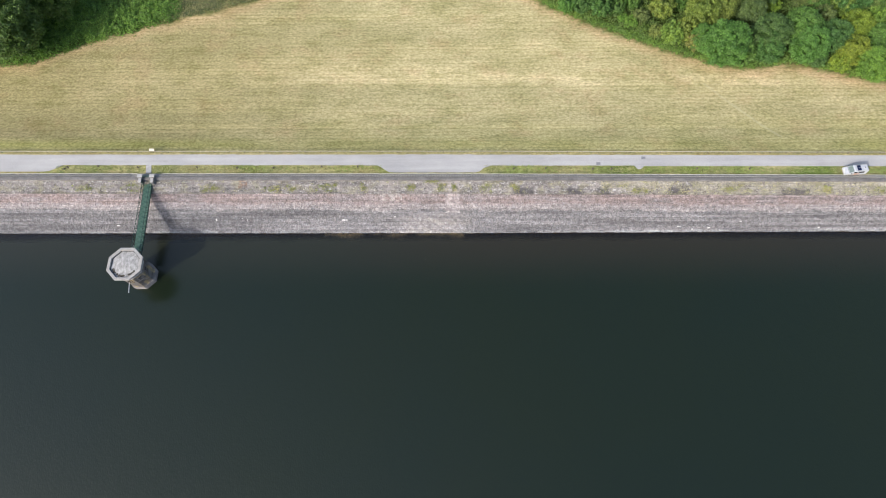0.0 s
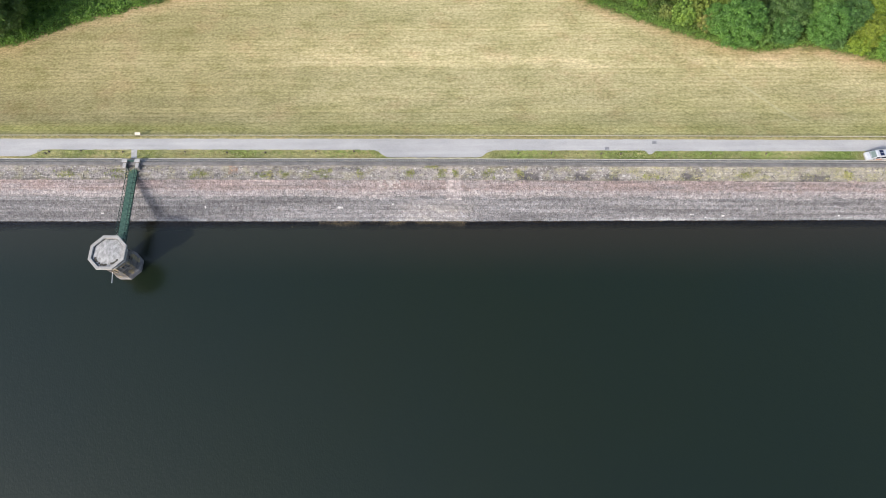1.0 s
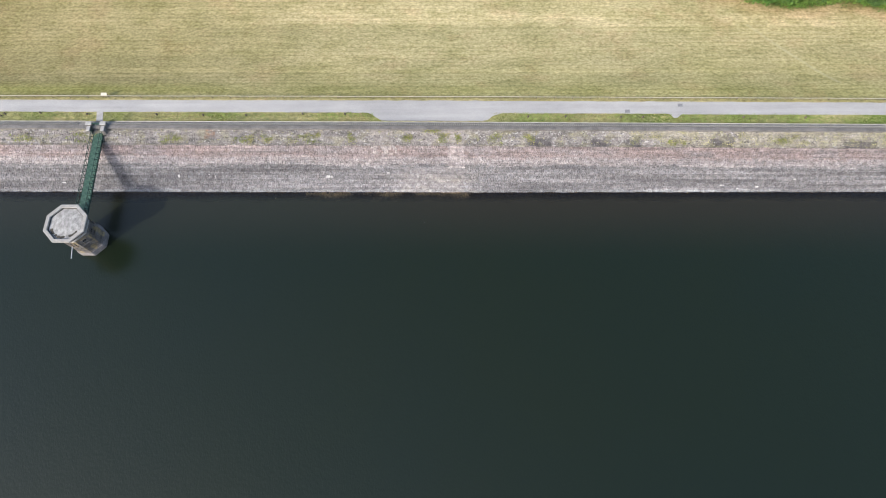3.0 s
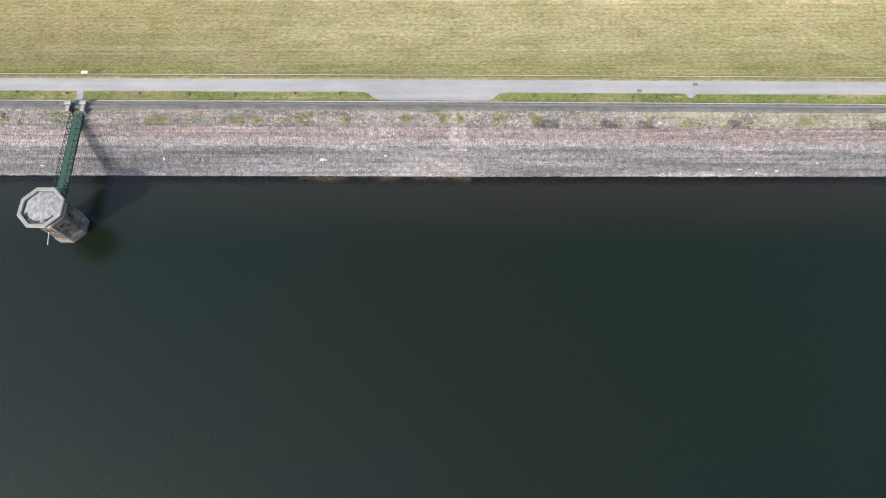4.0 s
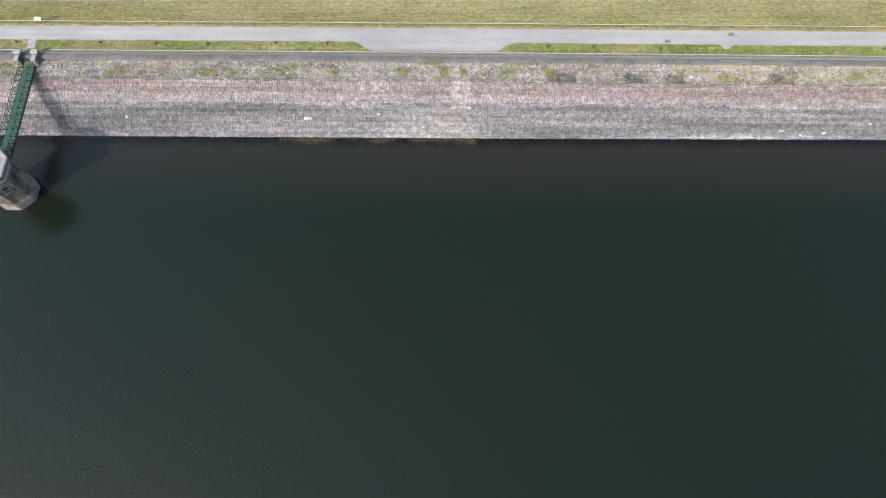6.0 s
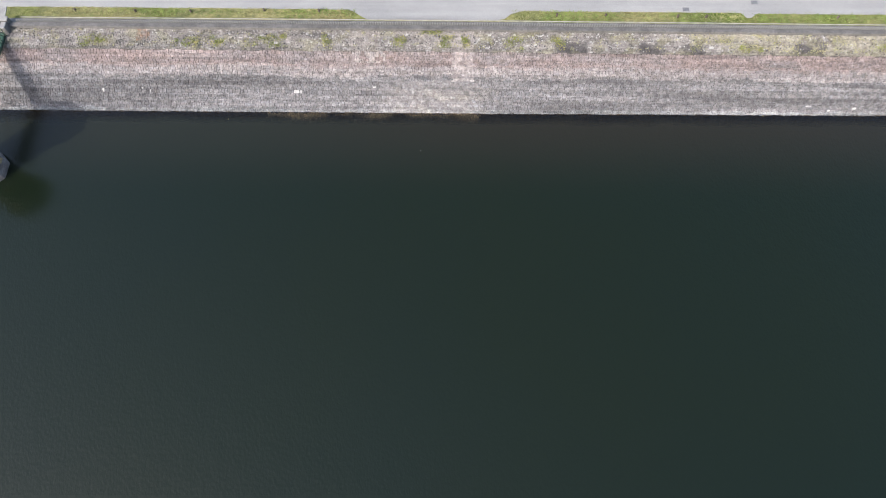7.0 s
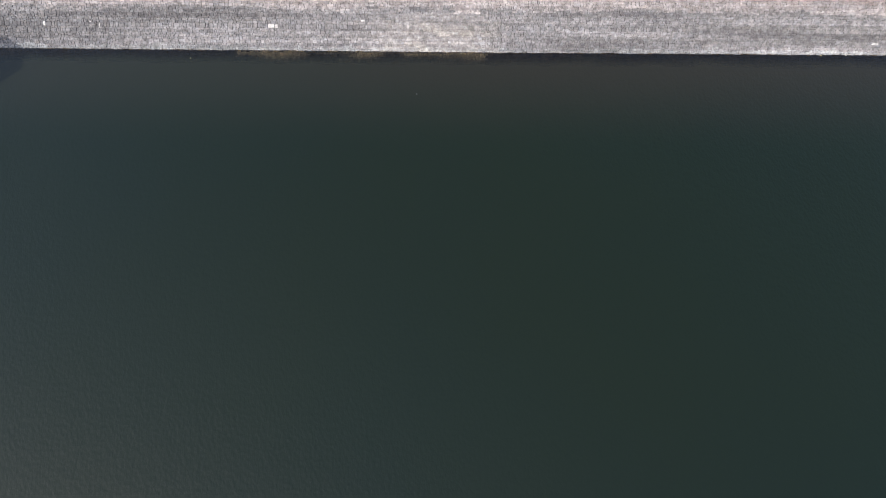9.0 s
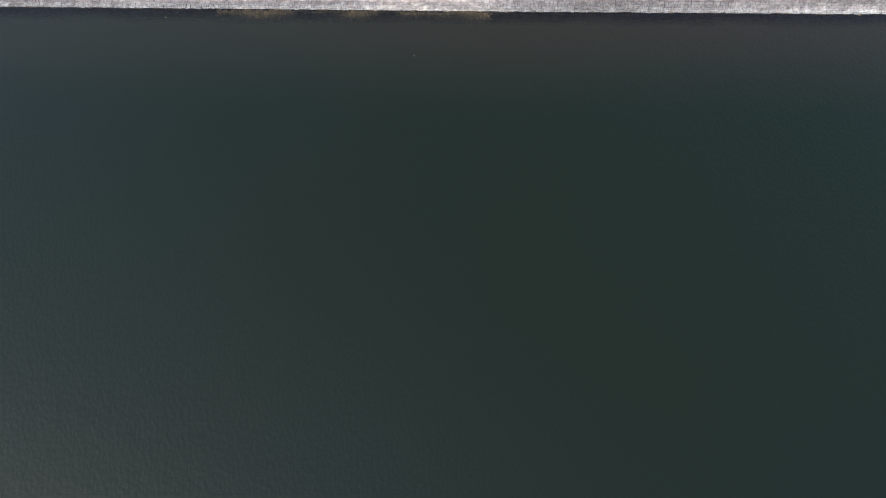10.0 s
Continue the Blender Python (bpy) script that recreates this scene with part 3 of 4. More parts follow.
def build_face():
    verts, faces = [], []
    xs = np.concatenate([np.arange(-102, -18, 3.0), np.arange(-18, 6, 0.5), np.arange(6, 99, 3.0)])
    vs = [-6, -3, 0, 0.5, 1, 1.5, 2, 2.5, 3, 3.5, 4, 4.5, 5, 5.5, 5.98, 6.02, 7, 8.2]
    tint = []
    for v in vs:
        for x in xs:
            verts.append((x, float(skew(x, v)), float(face_z(v)) - 0.05))
            full = max(math.exp(-((x + 5.5) / 5.2) ** 4) * max(0.0, min(1.0, (3.6 - v) / 0.8)), 1.0 if -2.9 < x < -0.4 else 0.0) * (v > -0.5)
            tint.append((*(Vector((0.034, 0.031, 0.030)) if v < 6 else Vector((0.105, 0.098, 0.092))).lerp(Vector((0.27, 0.245, 0.235)), 0.85 * full), 1))
    nx = len(xs)
    faces = [(j * nx + i, j * nx + i + 1, (j + 1) * nx + i + 1, (j + 1) * nx + i) for j in range(len(vs) - 1) for i in range(nx - 1)]
    bed = mesh_object("dam_face", verts, faces, STONE, None, tint)
    tagged(bed, "sloping upstream dam face pitched with coursed grey and reddish stone", "dam face", kind="structure")
    lower = lay_stones(-2.4, 6.0, (0.16, 0.28), (0.20, 0.48), -100, 96, stone_colour, 0.02, 0.0145, 0.026)
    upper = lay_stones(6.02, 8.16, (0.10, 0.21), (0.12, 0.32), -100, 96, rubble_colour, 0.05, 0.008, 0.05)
    near = [s for s in lower if -5.5 < s[0] < 4.5 and 0.0 < s[1] < 1.9]
    near = near[:300]
    chosen = {id(s) for s in near}
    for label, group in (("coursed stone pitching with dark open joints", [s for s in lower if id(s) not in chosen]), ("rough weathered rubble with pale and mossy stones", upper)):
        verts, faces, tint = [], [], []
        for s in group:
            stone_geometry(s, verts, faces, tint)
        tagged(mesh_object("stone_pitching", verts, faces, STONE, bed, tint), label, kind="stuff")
    verts, faces, tint = [], [], []
    base = [(1, 0, 0), (0, 1, 0), (-1, 0, 0), (0, -1, 0), (0, 0, 1), (0.7, 0.7, 0.5), (-0.7, 0.7, 0.5), (-0.7, -0.7, 0.5), (0.7, -0.7, 0.5)]
    tri = [(0, 5, 8), (0, 1, 5), (1, 6, 5), (1, 2, 6), (2, 7, 6), (2, 3, 7), (3, 8, 7), (3, 0, 8), (5, 6, 4), (6, 7, 4), (7, 8, 4), (8, 5, 4)]
    for _ in range(15000):
        x, v = random.uniform(-99, 95), random.uniform(6.05, 8.1)
        if noise.noise(Vector((x * 0.35, v * 0.8, 17))) < -0.12:
            continue
        r = random.uniform(0.04, 0.12) * random.uniform(0.6, 1.1)
        n0 = len(verts)
        cx, cy, cz = x, float(skew(x, v)), float(face_z(v)) + 0.04
        turn = random.uniform(0, 3.1)
        ca, sa, st = math.cos(turn), math.sin(turn), random.uniform(0.6, 1.0)
        for bx, by, bz in base:
            k = r * random.uniform(0.8, 1.2)
            verts.append((cx + k * (bx * ca - by * st * sa), cy + k * (bx * sa + by * st * ca), cz + k * bz * 0.8))
        faces += [tuple(n0 + i for i in f) for f in tri]
        g = random.random()
        c = rubble_colour(x, v, random.uniform(0.2, 0.85)) if g < 0.55 else Vector((0.42, 0.41, 0.40)) * random.uniform(0.65, 1.1) if g < 0.76 and v > 6.9 or g < 0.66 else Vector((0.11, 0.105, 0.105))
        tint += [(*c, 1)] * 9
    tagged(mesh_object("loose_cobbles", verts, faces, STONE, bed, tint), "loose pale and dark cobbles among the rubble", kind="stuff")
    for s in near:
        verts, faces, tint = [], [], []
        stone_geometry(s, verts, faces, tint)
        mesh_object("stone", verts, faces, STONE, bed, tint)


# ---------------------------------------------------------------- wave wall and railing


def strip(name, y0, y1, z0, z1, material, x0=-102, x1=99, step=3.0, bevel=0.03):
    """A long body along the dam, with a chamfered top."""
    xs = np.arange(x0, x1 + 0.01, step)
    sec = [(y0, z0), (y0, z1 - bevel), (y0 + bevel, z1), (y1 - bevel, z1), (y1, z1 - bevel), (y1, z0)]
    verts = [(x, float(skew(x, y)), z) for x in xs for y, z in sec]
    n = len(sec)
    faces = [(i * n + k, i * n + (k + 1) % n, (i + 1) * n + (k + 1) % n, (i + 1) * n + k) for i in range(len(xs) - 1) for k in range(n)]
    faces += [tuple(range(n))[::-1], tuple(range((len(xs) - 1) * n, len(xs) * n))]
    return mesh_object(name, verts, faces, material)


def crest_pose(x, y, z=0.0, turn=0.0):
    return pose(x, float(skew(x, y)), z, 0, 0, -0.355 + turn)


def build_wall():
    wall = strip("wave_wall", 8.12, 8.62, 3.7, 4.42, WALLSTONE)
    tagged(wall, "low dark grey stone wave wall at the top of the dam face", "wall", kind="structure")
    cope = bpy.data.meshes.new("coping_stone")
    boxed(-0.477, 0.477, -0.27, 0.27, 0, 0.09, 0.015).to_mesh(cope)
    cope.materials.append(WALLSTONE)
    x = -101.0
    while x < 98:
        piece("coping_stone", cope, wall, crest_pose(x, 8.36, 4.421 + random.uniform(-0.004, 0.006)))
        x += 0.96
    path = strip("crest_strip", 8.64, 9.42, 4.0, 4.28, STRIP, bevel=0.01)
    tagged(path, "narrow dark grey stone strip behind the crest railing", "path", kind="structure")


RAIL_Y = 8.90


def build_verge_rail():
    """Pale rail on short posts behind the wave wall, one bay after the other."""
    bay = 1.45
    first = None
    for k in range(int(194 / bay)):
        x = -99 + k * bay
        if -56.6 < x < -52.4:
            continue
        m = crest_pose(x, 9.16, 4.28) @ pose(0, 0, random.uniform(-0.012, 0.012), 0, random.uniform(-0.3, 0.3), random.uniform(-0.3, 0.3))
        if first is None:
            first = thing("verge_rail", m, "low pale weathered rail on a short post behind the wave wall", "railing", "rail bays between wall and verge")
            part("rail", boxed(-bay / 2, bay / 2, -0.045, 0.045, 0.41, 0.47, 0.012), PALE_RAIL, first)
            part("post", boxed(-0.02, 0.02, -0.08, -0.046, -0.05, 0.46, 0.005), BAR_GREY, first)
        else:
            copy_thing(first, m)



def build_railing():
    """Railing in panels, each between two posts."""
    step, panel = 0.28, 2.52
    bar_me, post_me, top_me, low_me = [bpy.data.meshes.new(n) for n in ("baluster", "post", "top_rail", "bottom_rail")]
    boxed(-0.06, 0.06, -0.04, 0.04, 0.0, 0.36, 0.01).to_mesh(bar_me)
    boxed(-0.06, 0.06, -0.05, 0.05, 0, 0.34, 0.01).to_mesh(post_me)
    boxed(-panel / 2, panel / 2, -0.018, 0.018, 0.25, 0.29).to_mesh(top_me)
    boxed(-panel / 2, panel / 2, -0.018, 0.018, 0.07, 0.11).to_mesh(low_me)
    for me, mt in ((bar_me, BAR_GREY), (post_me, BAR_GREY), (top_me, IRON), (low_me, IRON)):
        me.materials.append(mt)
    first = None
    n = int(196 / panel)
    for k in range(n):
        xc = -99 + k * panel
        if -56.4 < xc < -52.9:
            continue
        m = crest_pose(xc, RAIL_Y, 4.28)
        if first is None:
            first = thing("crest_railing", m, "low crest railing panel with closely set stubby pale grey bars", "railing", "railing panels along the dam crest")
            piece("top_rail", top_me, first, Matrix())
            piece("bottom_rail", low_me, first, Matrix())
            piece("post", post_me, first, pose(-panel / 2, 0, 0))
            for j in range(1, 9):
                piece("baluster", bar_me, first, pose(-panel / 2 + j * step, 0, 0))
        else:
            copy_thing(first, m)


# ---------------------------------------------------------------- valve tower and footbridge

TX, TY = -54.2, -7.75


def tower_stone():
    m, nt, links, b = nodes_of("tower_ashlar")
    big = noise_node(nt, links, 0.6, 5, (1, 1, 0.5), "World")
    small = noise_node(nt, links, 12, 4, kind="World")
    lich = noise_node(nt, links, 0.9, 4, (1, 1, 0.7), "World")
    oi = nt.new("ShaderNodeObjectInfo")
    col = ramp(nt, links, big, [(0.3, (0.048, 0.044, 0.040)), (0.5, (0.098, 0.090, 0.085)), (0.72, (0.170, 0.160, 0.155))])
    col = mix(nt, links, col, (0.26, 0.20, 0.10), ramp(nt, links, lich, [(0.50, (0, 0, 0)), (0.62, (0.75, 0.75, 0.75))]))
    col = mix(nt, links, col, ramp(nt, links, oi.outputs["Random"], [(0, (0.72, 0.72, 0.72)), (1, (1.25, 1.25, 1.25))]), 1.0, "MULTIPLY")
    col = mix(nt, links, col, ramp(nt, links, small, [(0.3, (0.75, 0.75, 0.75)), (0.7, (1.2, 1.2, 1.2))]), 1.0, "MULTIPLY")
    links.new(col, b.inputs["Base Color"])
    b.inputs["Roughness"].default_value = 0.9
    bump(nt, links, b, small, 0.5, 0.02)
    return m


def build_tower():
    ASHLAR = tower_stone()
    PLINTH = surface("plinth_stone", (0.120, 0.108, 0.104), (0.250, 0.232, 0.226), 0.7, fine=5, random=0.15, kind="World")
    COPE = surface("pale_coping", (0.27, 0.26, 0.24), (0.37, 0.355, 0.335), 1.2, fine=9)
    ROOF = surface("lichen_roof", (0.20, 0.195, 0.187), (0.44, 0.43, 0.41), 1.6, fine=7, stretch=(1.3, 0.9, 1))
    ROOFDIRT = surface("roof_gutter_dirt", (0.03, 0.026, 0.02), (0.08, 0.07, 0.055), 2.0, fine=8)
    tower = thing("valve_tower", pose(TX, TY, 0), "weathered octagonal grey stone valve tower standing in the water", "tower")
    part("core", octagon(bmesh.new(), [(2.10, -9.0), (2.10, 0.9), (2.06, 1.1), (2.06, 5.9)]), ASHLAR, tower)
    part("plinth", octagon(bmesh.new(), [(2.23, -0.6), (2.23, 1.05), (2.19, 1.15), (2.10, 1.35)], cap_top=False), ASHLAR, tower, "pale weathered stone plinth")
    part("string_course", octagon(bmesh.new(), [(2.1, 5.05), (2.28, 5.12), (2.28, 5.28), (2.1, 5.36)], cap_top=False), COPE, tower)
    # parapet: outer wall, coping ring and inner face
    part("parapet", octagon(bmesh.new(), [(2.12, 5.6), (2.55, 5.9), (2.55, 6.27), (2.30, 6.27), (2.30, 5.95)], cap_top=False), ASHLAR, tower)
    part("coping", octagon(bmesh.new(), [(2.62, 6.28), (2.76, 6.31), (2.76, 6.50), (2.70, 6.54), (2.32, 6.54), (2.28, 6.50), (2.28, 6.28)], cap_top=False), COPE, tower, "broad pale stone coping ring")
    part("roof_gutter", octagon(bmesh.new(), [(2.29, 6.0), (1.9, 6.02)]), ROOFDIRT, tower)
    bm = bmesh.new()
    octagon(bm, [(2.24, 6.18), (2.16, 6.26), (1.2, 6.36), (0.3, 6.40)])
    part("roof", bm, ROOF, tower, "pale flat roof blotched with lichen")
    rnd = random.Random(77)
    bm = bmesh.new()
    for k in range(26):
        a = math.radians(rnd.uniform(205, 325))
        rr = rnd.uniform(1.93, 2.08) * 0.98
        bmesh.ops.create_icosphere(bm, subdivisions=1, radius=rnd.uniform(0.09, 0.2), matrix=pose(math.cos(a) * rr, math.sin(a) * rr, 6.27, 0, 0, rnd.uniform(0, 90)) @ Matrix.Diagonal((1.5, 1.1, 0.35, 1)))
    tagged(part("moss", bm, ROOFDIRT, tower), "dark damp moss along the roof's edge", kind="stuff")
    # ashlar courses on the eight sides
    blocks = []
    side = 2 * 2.10 * math.tan(math.pi / 8)
    for w in (side / 3, side / 2):
        me = bpy.data.meshes.new("stone_block")
        boxed(-0.06, 0.035, -w / 2 + 0.01, w / 2 - 0.01, 0.01, 0.40, 0.018).to_mesh(me)
        me.materials.append(ASHLAR)
        blocks.append((me, w))
    for k in range(8):
        turn = pose(0, 0, 0, 0, 0, 45 * k)
        for row in range(9):
            me, w = blocks[row % 2]
            n = 3 - row % 2
            for j in range(n):
                yy = (j - (n - 1) / 2) * w
                if row in (5, 6) and (n == 3 and j == 1):
                    continue
                piece("stone_block", me, tower, turn @ pose(2.075, yy, 1.36 + row * 0.41))
    wide = 2 * 2.25 * math.tan(math.pi / 8)
    me = bpy.data.meshes.new("stone_block")
    boxed(-0.08, 0.03, -wide / 4 + 0.012, wide / 4 - 0.012, 0.012, 0.335, 0.02).to_mesh(me)
    me.materials.append(PLINTH)
    for k in range(8):
        for row in range(4):
            for j in (-1, 1):
                piece("stone_block", me, tower, pose(0, 0, 0, 0, 0, 45 * k) @ pose(2.235, j * wide / 4, -0.30 + row * 0.345))
    for k in (0, 1, 6, 7, 4):
        turn = pose(0, 0, 0, 0, 0, 45 * k)
        win = part("window", boxed(2.0, 2.10, -0.24, 0.24, 3.35, 4.30, 0, turn), DARKGLASS, tower, "narrow dark window")
        bm = bmesh.new()
        box(bm, 2.05, 2.20, -0.36, -0.24, 3.25, 4.40, 0.01, turn)
        box(bm, 2.05, 2.20, 0.24, 0.36, 3.25, 4.40, 0.01, turn)
        box(bm, 2.05, 2.22, -0.42, 0.42, 4.30, 4.46, 0.01, turn)
        box(bm, 2.05, 2.24, -0.42, 0.42, 3.22, 3.35, 0.01, turn)
        part("window_surround", bm, ASHLAR, win)
        bm = bmesh.new()
        box(bm, 2.09, 2.13, -0.02, 0.02, 3.35, 4.30, 0, turn)
        box(bm, 2.09, 2.13, -0.24, 0.24, 3.80, 3.84, 0, turn)
        part("glazing_bar", bm, ASHLAR, win)
    # door to the bridge
    door = part("door", boxed(-0.45, 0.45, 2.04, 2.14, 3.95, 5.0, 0.01), GREEN_DARK, tower, "dark green door")
    part("door_handle", boxed(0.28, 0.34, 2.14, 2.19, 4.4, 4.5), STEEL, door)
    # white outlet pole
    bm = bmesh.new()
    tube(bm, (-0.45, -2.1, 3.35), (-0.40, -3.75, 3.05), 0.055)
    tube(bm, (-0.40, -3.72, 3.06), (-0.40, -3.80, 3.04), 0.08)
    part("outlet_pipe", bm, WHITE, tower, "white pipe standing out over the water")
    # stay from tower to bank
    bm = bmesh.new()
    tube(bm, (-0.95, 2.2, 4.7), (-0.95, 8.3, 0.9), 0.05)
    part("cable_conduit", bm, CONCRETE, tower)


def build_bridge():
    L, y_land, half, deck_z, hgt = 13.6, 8.3, 0.68, 3.95, 0.78
    br = thing("footbridge", pose(TX - 0.27, y_land, deck_z, 0, 0, 2.1), "green steel lattice footbridge from the dam crest to the valve tower", "bridge")
    y_end = -L
    plank = bpy.data.meshes.new("deck_plate")
    boxed(-half + 0.05, half - 0.05, -0.455, 0.455, -0.05, 0.0, 0.008).to_mesh(plank)
    plank.materials.append(GREEN)
    n = int(L / 0.92)
    for k in range(n):
        piece("deck_plate", plank, br, pose(0, -0.46 - k * 0.925, 0))
    for s in (-1, 1):
        x = s * half
        part("bottom_chord", boxed(x - 0.05, x + 0.05, y_end, 0, -0.22, -0.04), GREEN_DARK, br)
        part("top_chord", boxed(x - 0.025, x + 0.025, y_end, 0, hgt - 0.02, hgt + 0.03, 0.01), GREEN_DARK, br)
        nb = 14
        d = L / nb
        for k in range(nb):
            ya, yb = -k * d, -(k + 1) * d
            ym = (ya + yb) / 2
            part("lattice_bar", bar(bmesh.new(), (x, ya, -0.1), (x, ym, hgt), 0.07, 0.07), GREEN_DARK, br)
            part("lattice_bar", bar(bmesh.new(), (x, ym, hgt), (x, yb, -0.1), 0.07, 0.07), GREEN_DARK, br)
            part("outrigger", bar(bmesh.new(), (x + s * 0.36, ya, -0.12), (x, ya, hgt * 0.9), 0.05, 0.05), GREEN_DARK, br)
            if k % 2 == 0 and s < 0:
                part("cross_beam", boxed(-half, half, ym - 0.05, ym + 0.05, -0.26, -0.14), GREEN_DARK, br)
    # abutment: two stone piers with pale caps, green gate between
    for s in (-1, 1):
        x0 = TX - 0.25 + s * 1.04
        pier = thing("gate_pier", pose(x0, 0, 0), "grey stone abutment pier with a pale slab cap beside the footbridge", "pier", "bridge gate piers")
        part("wing_wall", boxed(-0.24, 0.24, 7.65, 8.5, 3.3, 4.85, 0.03), WALLSTONE, pier)
        part("pillar", boxed(-0.38, 0.38, 8.52, 9.08, 3.9, 5.05, 0.03), WALLSTONE, pier)
        part("cap", boxed(-0.45, 0.45, 8.5, 9.1, 5.05, 5.17, 0.03), CONCRETE, pier, "pale slab cap")
        part("wing_cap", boxed(-0.27, 0.27, 7.6, 8.45, 4.85, 4.97, 0.03), CONCRETE, pier)
    gate = thing("bridge_gate", pose(TX - 0.25, 8.8, 4.0), "closed green metal gate at the bridge entrance", "gate")
    part("gate_frame", boxed(-0.62, 0.62, -0.03, 0.03, 1.0, 1.08), GREEN, gate)
    part("gate_frame", boxed(-0.62, 0.62, -0.03, 0.03, 0.2, 0.27), GREEN, gate)
    for j in range(9):
        part("gate_bar", boxed(-0.6 + j * 0.15 - 0.015, -0.6 + j * 0.15 + 0.015, -0.015, 0.015, 0.2, 1.15), GREEN, gate)
    fp = slab("footpath", [(TX - 0.85, 9.5), (TX + 0.1, 9.5), (TX - 0.15, 11.1), (TX - 1.1, 11.1)], 4.1, 4.262, CONCRETE)
    tagged(fp, "short grey concrete path from the track to the bridge", "path", kind="structure")


# ---------------------------------------------------------------- fence, sign, bollards, covers


def build_fence():
    panel = 2.7
    first = None
    k = 0
    x = -99.0
    while x < 96:
        m = crest_pose(x, 13.62, 4.16)
        if first is None:
            first = thing("post_and_rail_fence", m, "low bleached timber rail fence along the grass edge", "fence", "fence bays along the track")
            part("post", boxed(-panel / 2 - 0.03, -panel / 2 + 0.03, -0.03, 0.03, -0.3, 0.50, 0.01), TIMBER, first)
            part("top_rail", boxed(-panel / 2 - 0.02, panel / 2 + 0.02, -0.028, 0.028, 0.50, 0.56, 0.01), FENCE_WOOD, first)
            part("lower_rail", boxed(-panel / 2, panel / 2, 0.01, 0.03, 0.24, 0.28), TIMBER, first)
        else:
            copy_thing(first, m @ pose(0, 0, random.uniform(-0.03, 0.03), 0, random.uniform(-0.5, 0.5), random.uniform(-0.5, 0.5)))
        x += panel
        k += 1


def build_sign():
    s = thing("information_board", crest_pose(-54.55, 13.85, 4.1), "cream-white sloping information board on two posts by the fence", "sign")
    part("board", boxed(-0.45, 0.45, -0.2, 0.2, -0.025, 0.025, 0.01, pose(0, 0, 0.7, 25)), CREAM, s)
    for dx in (-0.4, 0.4):
        part("post", boxed(dx - 0.05, dx + 0.05, 0.0, 0.1, -0.3, 0.67, 0.01), TIMBER, s)


def build_bollards():
    spots = [(-69.5, 10.3), (-69.0, 10.65), (-63.7, 10.85), (-56.6, 10.6), (-46.2, 10.6), (-39.2, 10.5), (-32.8, 10.5), (-24.4, 10.75), (-18.1, 10.75), (9.0, 10.4), (14.5, 10.45), (22.6, 10.4), (25.8, 10.4), (40.5, 10.5), (49.5, 10.5)]
    first = None
    for k, (x, y) in enumerate(spots):
        m = crest_pose(x, y, 4.18, k * 50) @ Matrix.Diagonal((1, 1, 1, 1))
        if first is None:
            first = thing("bollard", m, "short dark weathered timber bollard in the grass verge", "bollard", "verge bollards")
            bm = bmesh.new()
            tube(bm, (0, 0, -0.2), (0, 0, 0.36), 0.13, 0.12, 10)
            tube(bm, (0, 0, 0.36), (0, 0, 0.40), 0.12, 0.08, 10)
            part("stump", bm, TIMBER, first)
        else:
            copy_thing(first, m)
    for x, y in ((23.7, 11.48), (31.6, 12.58)):
        c = thing("manhole_cover", crest_pose(x, y, 4.25), "dark cast iron manhole cover set in the track", "manhole cover", "covers in the track")
        bm = boxed(-0.36, 0.36, -0.26, 0.26, -0.03, 0.012, 0.005)
        part("cover", bm, IRON, c)
        part("cover_frame", boxed(-0.42, 0.42, -0.33, -0.27, -0.03, 0.008), CONCRETE, c)
        part("cover_frame", boxed(-0.42, 0.42, 0.27, 0.33, -0.03, 0.008), CONCRETE, c)


# ---------------------------------------------------------------- camper van


